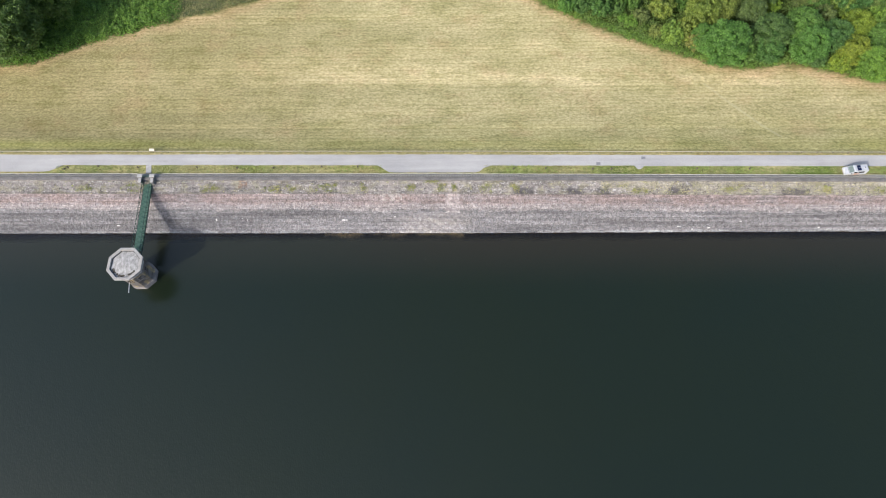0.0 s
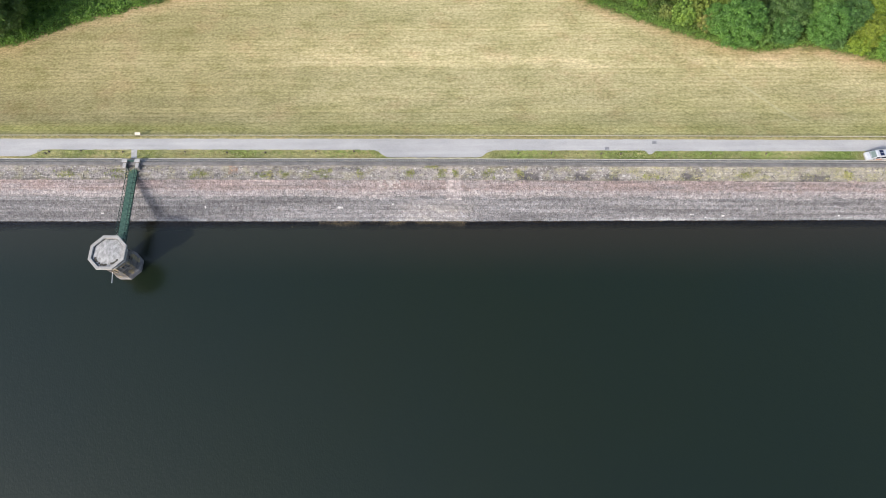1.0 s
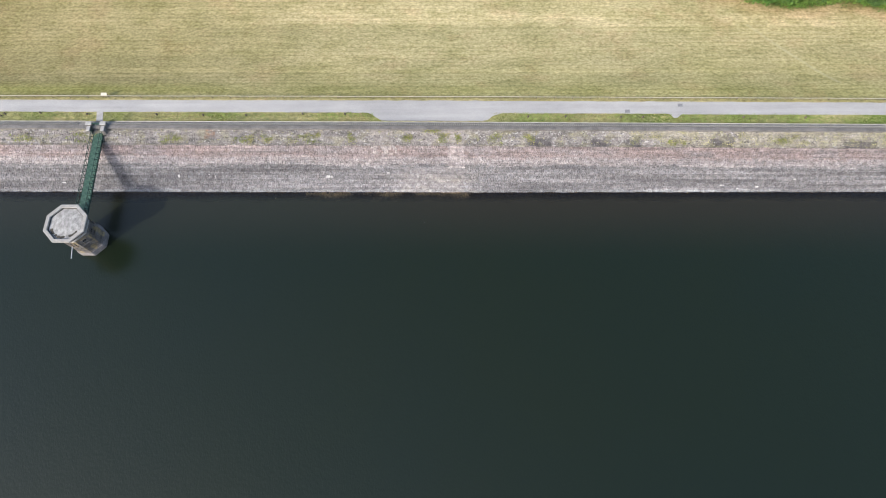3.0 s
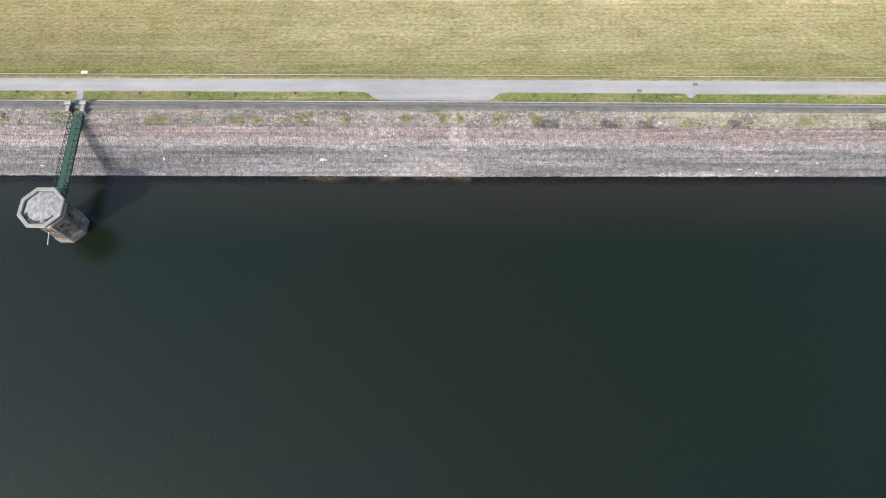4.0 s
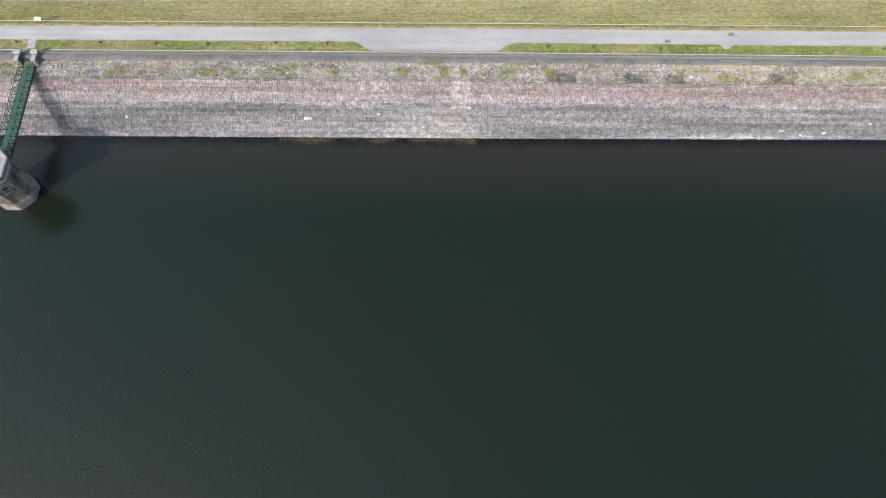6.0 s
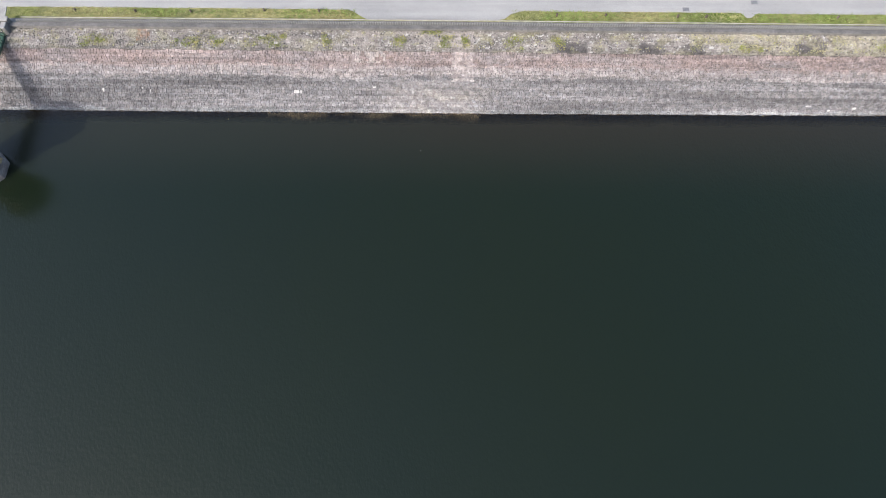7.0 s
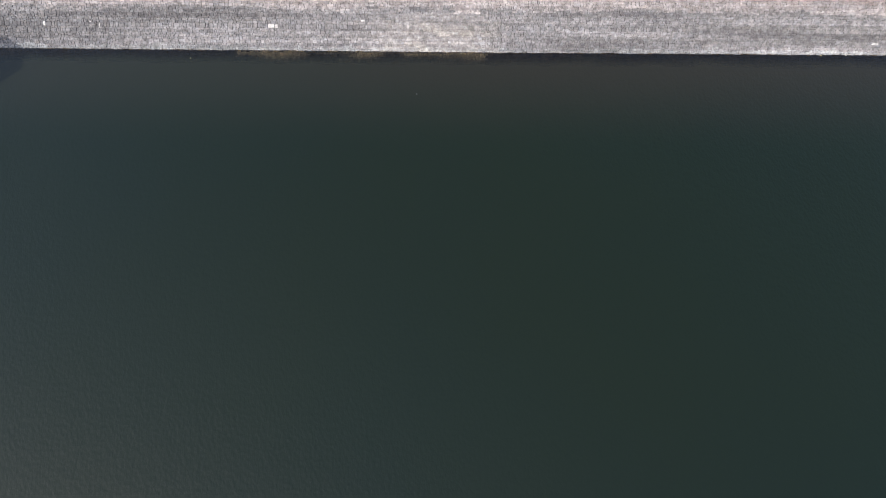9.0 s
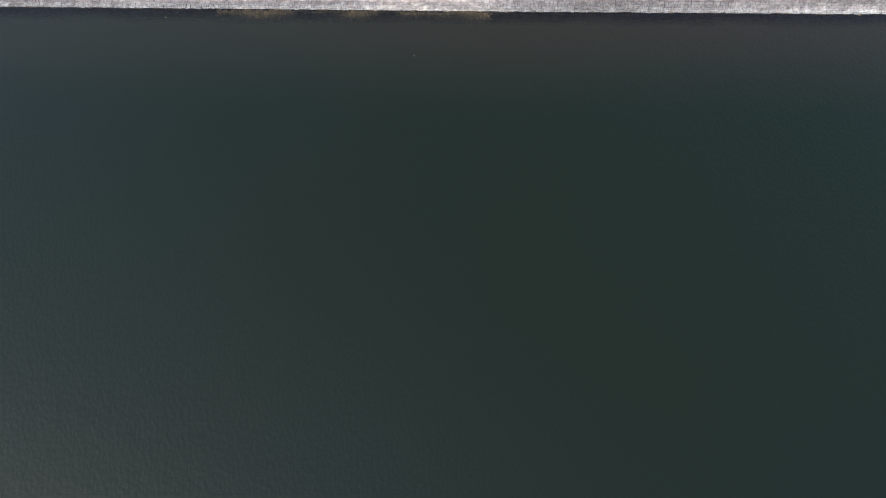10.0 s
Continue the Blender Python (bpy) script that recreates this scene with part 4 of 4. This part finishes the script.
def build_van():
    SCREEN = surface("windscreen_glass", (0.10, 0.13, 0.125), (0.16, 0.20, 0.19), 2.0, rough=0.08, relief=0)
    van = thing("camper_van", crest_pose(66.95, 9.98, 4.2, 4.0), "white camper van with dark roof panels parked on the verge", "van")
    van.scale = (0.73, 0.73, 0.75)
    # side profile (x forward = -x), z
    prof = [(-2.5, 0.35), (-2.52, 0.75), (-2.35, 1.02), (-1.62, 1.18), (-0.85, 1.86), (-0.55, 1.95), (2.35, 1.97), (2.48, 1.85), (2.5, 0.35)]
    bm = bmesh.new()
    loops = []
    for y, ins in ((-0.95, 1.0), (-0.90, 1.0), (0.90, 1.0), (0.95, 1.0)):
        lp = []
        for x, z in prof:
            tumble = 0.13 * max(0.0, (z - 1.0)) if z > 1.0 else 0.0
            yy = y - math.copysign(tumble, y)
            k = 0.97 if abs(y) > 0.92 else 1.0
            lp.append(bm.verts.new((x * k, yy, 0.35 + (z - 0.35) * (0.975 if abs(y) > 0.92 else 1.0))))
        loops.append(lp)
    for a, b in zip(loops, loops[1:]):
        for k in range(len(prof)):
            bm.faces.new((a[k], a[(k + 1) % len(prof)], b[(k + 1) % len(prof)], b[k]))
    bm.faces.new(loops[0][::-1])
    bm.faces.new(loops[-1])
    bmesh.ops.recalc_face_normals(bm, faces=bm.faces)
    part("body", bm, VANPAINT, van)
    part("sill", boxed(-2.3, 2.4, -0.965, 0.965, 0.33, 0.62, 0.02), BAR_GREY, van)
    th = math.degrees(math.atan2(1.86 - 1.18, 1.62 - 0.85))
    part("windscreen", boxed(-0.47, 0.47, -0.80, 0.80, -0.01, 0.012, 0, pose(-1.235, 0, 1.535, 0, -th, 0)), SCREEN, van)
    for s in (-1, 1):
        part("side_window", boxed(-0.75, 0.0, -0.012, 0.012, 1.18, 1.68, 0, pose(0, s * 1.075, 0, s * 7)), DARKGLASS, van)
        part("side_window", boxed(0.3, 1.6, -0.012, 0.012, 1.18, 1.68, 0, pose(0, s * 1.075, 0, s * 7)), DARKGLASS, van)
        part("headlight", boxed(-2.5, -2.38, s * 0.75 - 0.14, s * 0.75 + 0.14, 0.72, 0.92, 0.02), STEEL, van)
        part("door_mirror", boxed(-1.35, -1.2, s * 1.05 - 0.1, s * 1.05 + 0.1, 1.1, 1.3, 0.03), DARKGLASS, van)
        for x in (-1.6, 1.55):
            w = part("wheel", tube(bmesh.new(), (x, s * 0.72, 0.33), (x, s * 0.955, 0.33), 0.33, None, 20), RUBBER, van)
            part("rim", tube(bmesh.new(), (x, s * 0.93, 0.33), (x, s * 0.965, 0.33), 0.2, None, 14), STEEL, w)
    for i in range(2):
        part("roof_panel", boxed(-0.15, 0.72, -0.68 + i * 0.70, -0.06 + i * 0.70, 1.99, 2.03, 0.006), SOLAR, van, "dark roof panel")
    part("roof_vent", boxed(1.45, 1.9, -0.25, 0.25, 1.96, 2.06, 0.02), WHITE, van)
    part("roof_rack", boxed(-0.2, 2.2, -0.78, -0.74, 1.96, 2.02), BAR_GREY, van)
    part("roof_rack", boxed(-0.2, 2.2, 0.74, 0.78, 1.96, 2.02), BAR_GREY, van)
    part("bonnet_seam", boxed(-1.7, -1.64, -0.82, 0.82, 1.14, 1.185), DARKGLASS, van)
    part("vent_cover", boxed(1.55, 1.8, -0.14, 0.14, 2.06, 2.08, 0.01), DARKGLASS, van)
    part("side_stripe", boxed(-0.5, 0.7, -0.975, -0.955, 0.7, 0.95), ORANGE, van, "orange side stripe")
    part("rear_window", boxed(2.46, 2.51, -0.65, 0.65, 1.2, 1.7), DARKGLASS, van)
    part("bumper", boxed(-2.58, -2.44, -0.85, 0.85, 0.35, 0.62, 0.04), BAR_GREY, van)


# ---------------------------------------------------------------- trees and undergrowth


def leaves(points, normals, size, rnd):
    """Many small leaf quads at the points, facing roughly along the normals."""
    n = len(points)
    nrm = normals + rnd.normal(0, 0.55, (n, 3))
    nrm /= np.linalg.norm(nrm, axis=1)[:, None]
    a = np.cross(nrm, rnd.normal(0, 1, (n, 3)))
    a /= np.linalg.norm(a, axis=1)[:, None]
    b = np.cross(nrm, a)
    s = (size * rnd.uniform(0.6, 1.4, n))[:, None]
    q = np.stack([points - a * s, points - b * s * 0.6 + nrm * s * 0.15, points + a * s, points + b * s * 0.6 + nrm * s * 0.15], 1)
    return q.reshape(-1, 3)


def crown_mesh(name, seed, R, H, base, n_leaf, size, clumps=30):
    """A crown of leaf clumps over an uneven dome, R wide, from base up to H."""
    rnd = np.random.default_rng(seed)
    cs, rs = [], []
    for k in range(clumps):
        d = rnd.normal(0, 1, 3)
        d[2] = rnd.uniform(-0.95, 1.0)
        d /= np.linalg.norm(d)
        f = rnd.uniform(0.60, 0.94)
        cs.append(np.array([d[0] * R * f, d[1] * R * f, base + (H - base) * (0.47 + 0.48 * d[2] * (0.75 + 0.2 * f))]))
        rs.append(R * rnd.uniform(0.10, 0.20))
    cs, rs = np.array(cs), np.array(rs)
    w = rs ** 2 / (rs ** 2).sum()
    pick = rnd.choice(clumps, n_leaf, p=w)
    d = rnd.normal(0, 1, (n_leaf, 3))
    d /= np.linalg.norm(d, axis=1)[:, None]
    d[:, 2] = np.where(d[:, 2] < -0.35, -d[:, 2], d[:, 2])
    rad = rs[pick] * rnd.uniform(0.35, 1.2, n_leaf) ** 0.7
    p = cs[pick] + d * rad[:, None] * np.array([1, 1, 0.85])
    q = leaves(p, d, size, rnd)
    verts = q.tolist()
    faces = [(4 * i, 4 * i + 1, 4 * i + 2, 4 * i + 3) for i in range(n_leaf)]
    ico = bmesh.new()
    bmesh.ops.create_icosphere(ico, subdivisions=3, radius=1)
    for v in ico.verts:
        v.co *= 1 + 0.22 * noise.noise(v.co * 3.2 + Vector((seed, 0, 0)))
    iv = np.array([v.co for v in ico.verts])
    itri = [tuple(v.index for v in f.verts) for f in ico.faces]
    ico.free()
    n0 = len(verts)
    verts += (np.array([0, 0, base + (H - base) * 0.47]) + iv * np.array([R * 0.42, R * 0.42, (H - base) * 0.24])).tolist()
    faces += [tuple(n0 + k for k in t) for t in itri]
    me = bpy.data.meshes.new(name)
    me.from_pydata(verts, [], faces)
    me.materials.append(LEAF)
    return me


def trunk_bmesh(H, r, seed):
    rnd = random.Random(seed)
    bm = bmesh.new()
    tube(bm, (0, 0, -0.4), (0, 0, H * 0.35), r, r * 0.75, 9)
    tube(bm, (0, 0, H * 0.35), (rnd.uniform(-0.3, 0.3), rnd.uniform(-0.3, 0.3), H * 0.75), r * 0.75, r * 0.25, 8)
    for k in range(6):
        a = k * 1.05 + rnd.uniform(-0.3, 0.3)
        z = H * rnd.uniform(0.25, 0.5)
        tube(bm, (0, 0, z), (math.cos(a) * H * 0.13, math.sin(a) * H * 0.13, z + H * 0.22), r * 0.42, r * 0.12, 6)
    return bm


GREENS = {"mid": (0.100, 0.200, 0.048), "dark": (0.074, 0.160, 0.046), "olive": (0.160, 0.228, 0.052), "yellow": (0.168, 0.245, 0.036), "bright": (0.140, 0.262, 0.048), "brown": (0.170, 0.205, 0.065), "grey": (0.128, 0.188, 0.064), "shade": (0.082, 0.130, 0.030)}
WORDS = {"mid": "full mid-green broadleaf tree", "dark": "dense dark green broadleaf tree", "olive": "olive-green broadleaf tree with loose crown", "yellow": "yellow-green tree in flower",
         "bright": "fresh bright green leafy tree", "brown": "brownish-tinged scrubby tree", "grey": "grey-green broadleaf tree", "shade": "large dark olive-green broadleaf tree"}
CROWNS = {}


def tree(x, y, R, H, tone, variant, turn, base=None):
    size_key = "big" if R > 6 else "mid" if R > 2.6 else "small"
    key = (size_key, variant % (2 if size_key == "big" else 4))
    R0, H0, n, s, c = {"big": (8.0, 15.0, 60000, 0.18, 300), "mid": (4.0, 10.0, 30000, 0.13, 270), "small": (2.0, 3.4, 10000, 0.11, 120)}[size_key]
    if key not in CROWNS:
        CROWNS[key] = crown_mesh("crown", 31 + 7 * len(CROWNS), R0, H0, H0 * (0.06 if size_key != "big" else 0.10), n, s, c)
    k, kh = R / R0, H / H0
    y_w = float(skew(x, y))
    t = thing("tree", pose(x, y_w, float(ground_z(x, y)), 0, 0, 0), WORDS[tone] + " at the field edge", "tree", "trees of the wood")
    cr = piece("crown", CROWNS[key], t, pose(0, 0, 0, 0, 0, turn) @ Matrix.Diagonal((k, k, kh, 1)))
    cr.color = (*[c * f for c, f in zip(GREENS[tone], (random.uniform(0.9, 1.12), random.uniform(0.93, 1.08), 1.0))], 1)
    part("trunk", trunk_bmesh(H * 0.85, 0.06 * R + 0.05, variant), BARK, t)
    return t


def build_trees():
    hedge = [(21.2, 47.7, 1.8, 3.7, "mid"), (24.3, 47.4, 2.0, 4.1, "dark"), (27.6, 46.4, 2.2, 5.0, "dark"), (30.8, 46.5, 1.8, 3.8, "mid"), (32.0, 44.6, 1.0, 2.3, "bright"), (33.9, 48.0, 1.8, 3.7, "mid"),
             (33.4, 43.2, 1.4, 2.9, "bright"), (35.3, 44.3, 1.7, 3.6, "grey"), (38.5, 46.2, 1.6, 3.3, "olive"), (35.2, 42.3, 0.7, 1.4, "yellow"), (36.4, 42.4, 0.8, 1.7, "yellow"), (39.6, 46.0, 2.5, 5.6, "olive"),
             (38.1, 41.0, 1.4, 3.0, "brown"), (43.2, 47.8, 2.1, 4.8, "mid"), (40.6, 39.4, 2.3, 5.2, "olive"), (43.4, 40.4, 2.3, 5.4, "olive"), (45.2, 38.1, 2.2, 5.0, "brown"), (46.4, 43.5, 3.3, 7.6, "olive")]
    wood = [(50.5, 45.0, 3.1, 7.2, "olive"), (55.8, 43.4, 2.9, 6.7, "grey"), (49.0, 35.0, 4.3, 9.9, "mid"), (46.2, 37.8, 2.7, 6.2, "mid"), (52.8, 34.7, 2.5, 5.8, "mid"), (57.7, 37.4, 3.8, 8.7, "dark"),
            (57.5, 35.3, 3.0, 7.0, "dark"), (61.3, 46.9, 1.8, 3.8, "yellow"), (66.9, 48.3, 1.6, 3.3, "grey"), (64.1, 39.3, 3.6, 8.3, "mid"), (64.9, 35.4, 3.6, 8.2, "mid"), (69.8, 42.8, 2.3, 5.4, "grey"),
            (69.7, 37.2, 3.2, 7.4, "dark"), (67.2, 34.1, 2.0, 4.1, "dark"), (74.9, 39.8, 3.0, 6.9, "yellow"), (73.1, 34.3, 2.8, 6.5, "yellow"), (71.2, 32.6, 2.0, 4.0, "yellow"), (79.3, 41.8, 2.4, 5.5, "bright")]
    wood += [(78.7, 36.3, 3.0, 7.0, "mid"), (76.3, 30.7, 3.2, 7.3, "bright"), (69.4, 46.3, 2.4, 5.6, "mid"), (74.3, 45.9, 2.6, 6.0, "olive"), (79.6, 45.7, 2.7, 6.3, "grey"), (84.5, 35.5, 3.6, 8.0, "mid"), (85.5, 42.0, 3.4, 8.0, "dark"), (91.0, 35.0, 4.0, 9.0, "dark")]
    for k, (x, y, R, H, tone) in enumerate(hedge + wood):
        tree(x, y + 0.4 + max(0.0, x - 60) * 0.035, R, H, tone, k, k * 67)
    # the wood goes on behind
    tones = ["olive", "mid", "grey", "mid", "olive", "dark", "yellow", "mid", "grey", "olive", "bright", "dark"]
    rnd = random.Random(5)
    for row, off in enumerate((16.0, 23.0)):
        x = 18 + row * 2.5
        while x < 96:
            edge = float(np.interp(x, WOOD_EDGE_X, WOOD_EDGE_Y))
            tree(x, edge + off + rnd.uniform(-1, 1), rnd.uniform(3.6, 4.8), rnd.uniform(8.5, 11.0), rnd.choice(tones), int(x), rnd.uniform(0, 360))
            x += rnd.uniform(6.2, 8.0)
    # big trees on the other side
    tree(-85.4, 38.8, 7.2, 15.5, "shade", 0, 20)
    tree(-78.4, 46.6, 4.6, 15.0, "shade", 1, 75)
    tree(-98.0, 45.0, 7.6, 14.0, "shade", 1, 120)
    tree(-89.0, 54.0, 8.0, 15.0, "shade", 0, 220)
    tree(-101.0, 60.0, 8.0, 14.0, "mid", 1, 300)
    for k, (x, y, R, H) in enumerate(((-47.5, 52.3, 1.6, 2.0), (-44.5, 53.2, 1.4, 1.7), (-41.5, 54.3, 1.6, 2.1), (-38.5, 56.5, 1.8, 2.4), (-49.5, 55.0, 2.0, 2.6), (-44.0, 57.0, 2.2, 2.8))):
        ob = tree(x, y, R, H, "mid", k, k * 41)
        ob.name = "bramble_bush"
        tagged(ob, "mid-green bramble bush among dry rank grass", "bush", "bramble bushes")


def low_growth(name, label, category, x0, x1, y0, y1, n, size, colour, seed, height, fade):
    """A low, uneven bank of fronds and shrubs behind the wood's edge, thinned out by fade(x, y)."""
    rnd = np.random.default_rng(seed)
    x, y = rnd.uniform(x0, x1, n), rnd.uniform(y0, y1, n)
    edge = np.interp(x, WOOD_EDGE_X, WOOD_EDGE_Y) + 0.9 * smooth_noise(x, x * 0, 0.5, 4.0) + rnd.normal(0, 0.45, n)
    depth = y - edge
    keep = (depth > 0) & (rnd.uniform(0, 1, n) < fade(x, y))
    x, y, depth = x[keep], y[keep], depth[keep]
    lump = 0.5 + 0.55 * smooth_noise(x, y, 0.55, 2.0) + 0.45 * smooth_noise(x, y, 1.5, 9.0)
    top = height * np.clip(depth / 1.2, 0.15, 1) * np.clip(0.45 + 1.3 * lump, 0.1, 2.2)
    z = np.interp(y, PROFILE_Y, PROFILE_Z) + top * rnd.uniform(0.55, 1.0, len(x))
    q = leaves(np.stack([x, skew(x, y), z], 1), np.tile([[0.0, -0.2, 1.0]], (len(x), 1)), size, rnd)
    ob = mesh_object(name, q.tolist(), [(4 * i, 4 * i + 1, 4 * i + 2, 4 * i + 3) for i in range(len(x))], LEAF)
    ob.color = (*colour, 1)
    tagged(ob, label, category, kind="stuff")


def build_low_growth():
    low_growth("bracken", "bright green waist-high bracken bank at the field edge", "bracken", -100, -56, 34, 66, 190000, 0.14, (0.125, 0.235, 0.038), 21, 1.0,
               lambda x, y: np.clip((-56.5 - x + 1.5 * smooth_noise(x, y, 0.4, 6.0)) / 2.5, 0, 1))
    low_growth("undergrowth", "tangled green undergrowth filling the gaps between the trees", "undergrowth", 14, 92, 28, 64, 120000, 0.15, (0.105, 0.170, 0.042), 22, 1.5, lambda x, y: np.ones(len(x)))


def tuft_mesh(name, spots, blade, rnd, parent=None, colour=(0.1, 0.13, 0.03), lay=0.5):
    """Blades and small leaves at the spots (x, y, z, spread, count)."""
    pts = []
    for x, y, z, sp, n in spots:
        off = rnd.normal(0, sp, (n, 2))
        pts.append(np.stack([x + off[:, 0], y + off[:, 1], z + rnd.uniform(0.02, 0.6 * sp + 0.05, n)], 1))
    p = np.concatenate(pts)
    nr = np.tile(np.array([[0.0, -0.3, 1.0]]), (len(p), 1))
    q = leaves(p, nr, blade, rnd)
    faces = [(4 * i, 4 * i + 1, 4 * i + 2, 4 * i + 3) for i in range(len(p))]
    ob = mesh_object(name, q.tolist(), faces, BLADE, parent)
    ob.color = (*colour, 1)
    return ob


def build_plants():
    rnd = np.random.default_rng(12)

    def on_face(x, v, sp, n):
        return (x, float(skew(x, v)), float(face_z(v)) + 0.05, sp, n)
    fresh = [on_face(-5.2 + dx, 8.05, 0.22, 40) for dx in np.arange(-0.9, 1.0, 0.3)]
    for c, wdt, n in ((-3.6, 0.8, 7), (-1.5, 0.5, 3), (-9, 0.8, 5), (-23.5, 2.2, 16), (-32.5, 1.6, 12), (-43.5, 1.6, 12), (-57, 2, 9), (-66, 3, 10), (9, 0.8, 5), (4, 1.0, 6), (-17.2, 0.6, 4), (-29.5, 0.5, 4), (62, 1.0, 8), (71, 1.5, 8), (46, 2, 8), (31, 2, 5)):
        fresh += [on_face(c + rnd.normal(0, wdt * 0.6), rnd.uniform(6.4, 7.5), 0.17, 34) for _ in range(n + 6)]
    ob = tuft_mesh("weeds", fresh[::2], 0.06, rnd, None, (0.25, 0.28, 0.09))
    tagged(ob, "green weeds and moss growing between the upper stones", "weeds", kind="stuff")
    ob = tuft_mesh("yellow_weeds", [(x + 0.2, y, z, sp * 1.6, n) for x, y, z, sp, n in fresh[1::2]], 0.06, rnd, None, (0.36, 0.34, 0.14))
    tagged(ob, "yellowed weeds between the upper stones", "weeds", kind="stuff")
    dry = [on_face(rnd.uniform(24, 94), rnd.uniform(6.2, 8.0), 0.2, 18) for _ in range(430)] + [on_face(rnd.uniform(-98, 24), rnd.uniform(6.2, 8.0), 0.16, 14) for _ in range(160)]
    ob = tuft_mesh("dry_grass", dry, 0.055, rnd, None, (0.44, 0.41, 0.28))
    tagged(ob, "straw-yellow dry grass tufts on the upper stones", "dry grass", kind="stuff")
    verge, straw = [], []
    for _ in range(5200):
        x, y = rnd.uniform(-98, 95), rnd.uniform(9.6, 11.0)
        if -13.8 < x < 4.2 or x < -71 or abs(x - TX + 0.6) < 0.7 or abs(x - 30.7) < 0.6:
            continue
        lush = noise.noise(Vector((x * 0.13, y * 0.3, 11.0))) * 1.6 - (0.16 if x < 4 else -0.18) + rnd.normal(0, 0.2)
        (verge if lush > 0 else straw).append((x, float(skew(x, y)), 4.2, 0.14, 9))
    ob = tuft_mesh("verge_grass", verge, 0.05, rnd, None, (0.24, 0.32, 0.10))
    tagged(ob, "short green verge grass beside the track", "grass", kind="stuff")
    ob = tuft_mesh("dry_verge_grass", straw, 0.05, rnd, None, (0.40, 0.385, 0.225))
    tagged(ob, "dry straw-coloured verge grass beside the track", "grass", kind="stuff")
    lip = [(x, float(skew(x, 13.75 + rnd.normal(0, 0.25))), 4.12, 0.16, 8) for x in np.arange(-98, 95, 0.10)]
    ob = tuft_mesh("fence_grass", lip, 0.055, rnd, None, (0.34, 0.33, 0.18))
    tagged(ob, "long dry grass growing along the fence", "grass", kind="stuff")
    edge = []
    for x in np.arange(14, 94, 0.22):
        ey = float(np.interp(x, WOOD_EDGE_X, WOOD_EDGE_Y)) + rnd.normal(0.9, 0.5)
        edge.append((x, float(skew(x, ey)), float(ground_z(x, ey)) + 0.25, 0.35, 70))
    rank = []
    for _ in range(2600):
        x = rnd.uniform(-60, -36)
        ey = float(np.interp(x, WOOD_EDGE_X, WOOD_EDGE_Y)) + rnd.uniform(0.2, 14)
        rank.append((x, float(skew(x, ey)), float(ground_z(x, ey)) + 0.1, 0.4, 22))
    ob = tuft_mesh("rank_grass", rank[::2], 0.12, rnd, None, (0.30, 0.28, 0.15))
    tagged(ob, "tall dry rank grass beside the thicket", "grass", kind="stuff")
    ob = tuft_mesh("rank_weeds", rank[1::2], 0.12, rnd, None, (0.17, 0.20, 0.08))
    tagged(ob, "dull green weeds among the rank grass", "weeds", kind="stuff")
    ob = tuft_mesh("nettles", edge, 0.10, rnd, None, (0.16, 0.28, 0.055))
    tagged(ob, "bright green nettles and long grass at the wood's edge", "undergrowth", kind="stuff")


def build_floats():
    for x, y, r, mt, word, name in ((-6.25, -4.87, 0.04, BAR_GREY, "small pale float drifting on the water", "float"), (-28.36, -0.93, 0.06, YELLOW, "small yellow buoy at the water's edge", "buoy"), (32.5, -0.12, 0.075, YELLOW, "small yellow buoy at the water's edge", "buoy")):
        f = thing(name, pose(x, y, 0.0), word, "buoy")
        bm = bmesh.new()
        bmesh.ops.create_uvsphere(bm, u_segments=12, v_segments=8, radius=r, matrix=Matrix.Diagonal((1, 1, 0.7, 1)))
        part("ball", bm, mt, f)
        part("ring", tube(bmesh.new(), (0, 0, r * 0.6), (0, 0, r * 0.9), r * 0.25), STEEL, f)


build_wall()
build_floats()
build_tower()
build_bridge()
build_railing()
build_verge_rail()
build_fence()
build_sign()
build_bollards()
build_van()
build_trees()
build_low_growth()
build_plants()
build_face()

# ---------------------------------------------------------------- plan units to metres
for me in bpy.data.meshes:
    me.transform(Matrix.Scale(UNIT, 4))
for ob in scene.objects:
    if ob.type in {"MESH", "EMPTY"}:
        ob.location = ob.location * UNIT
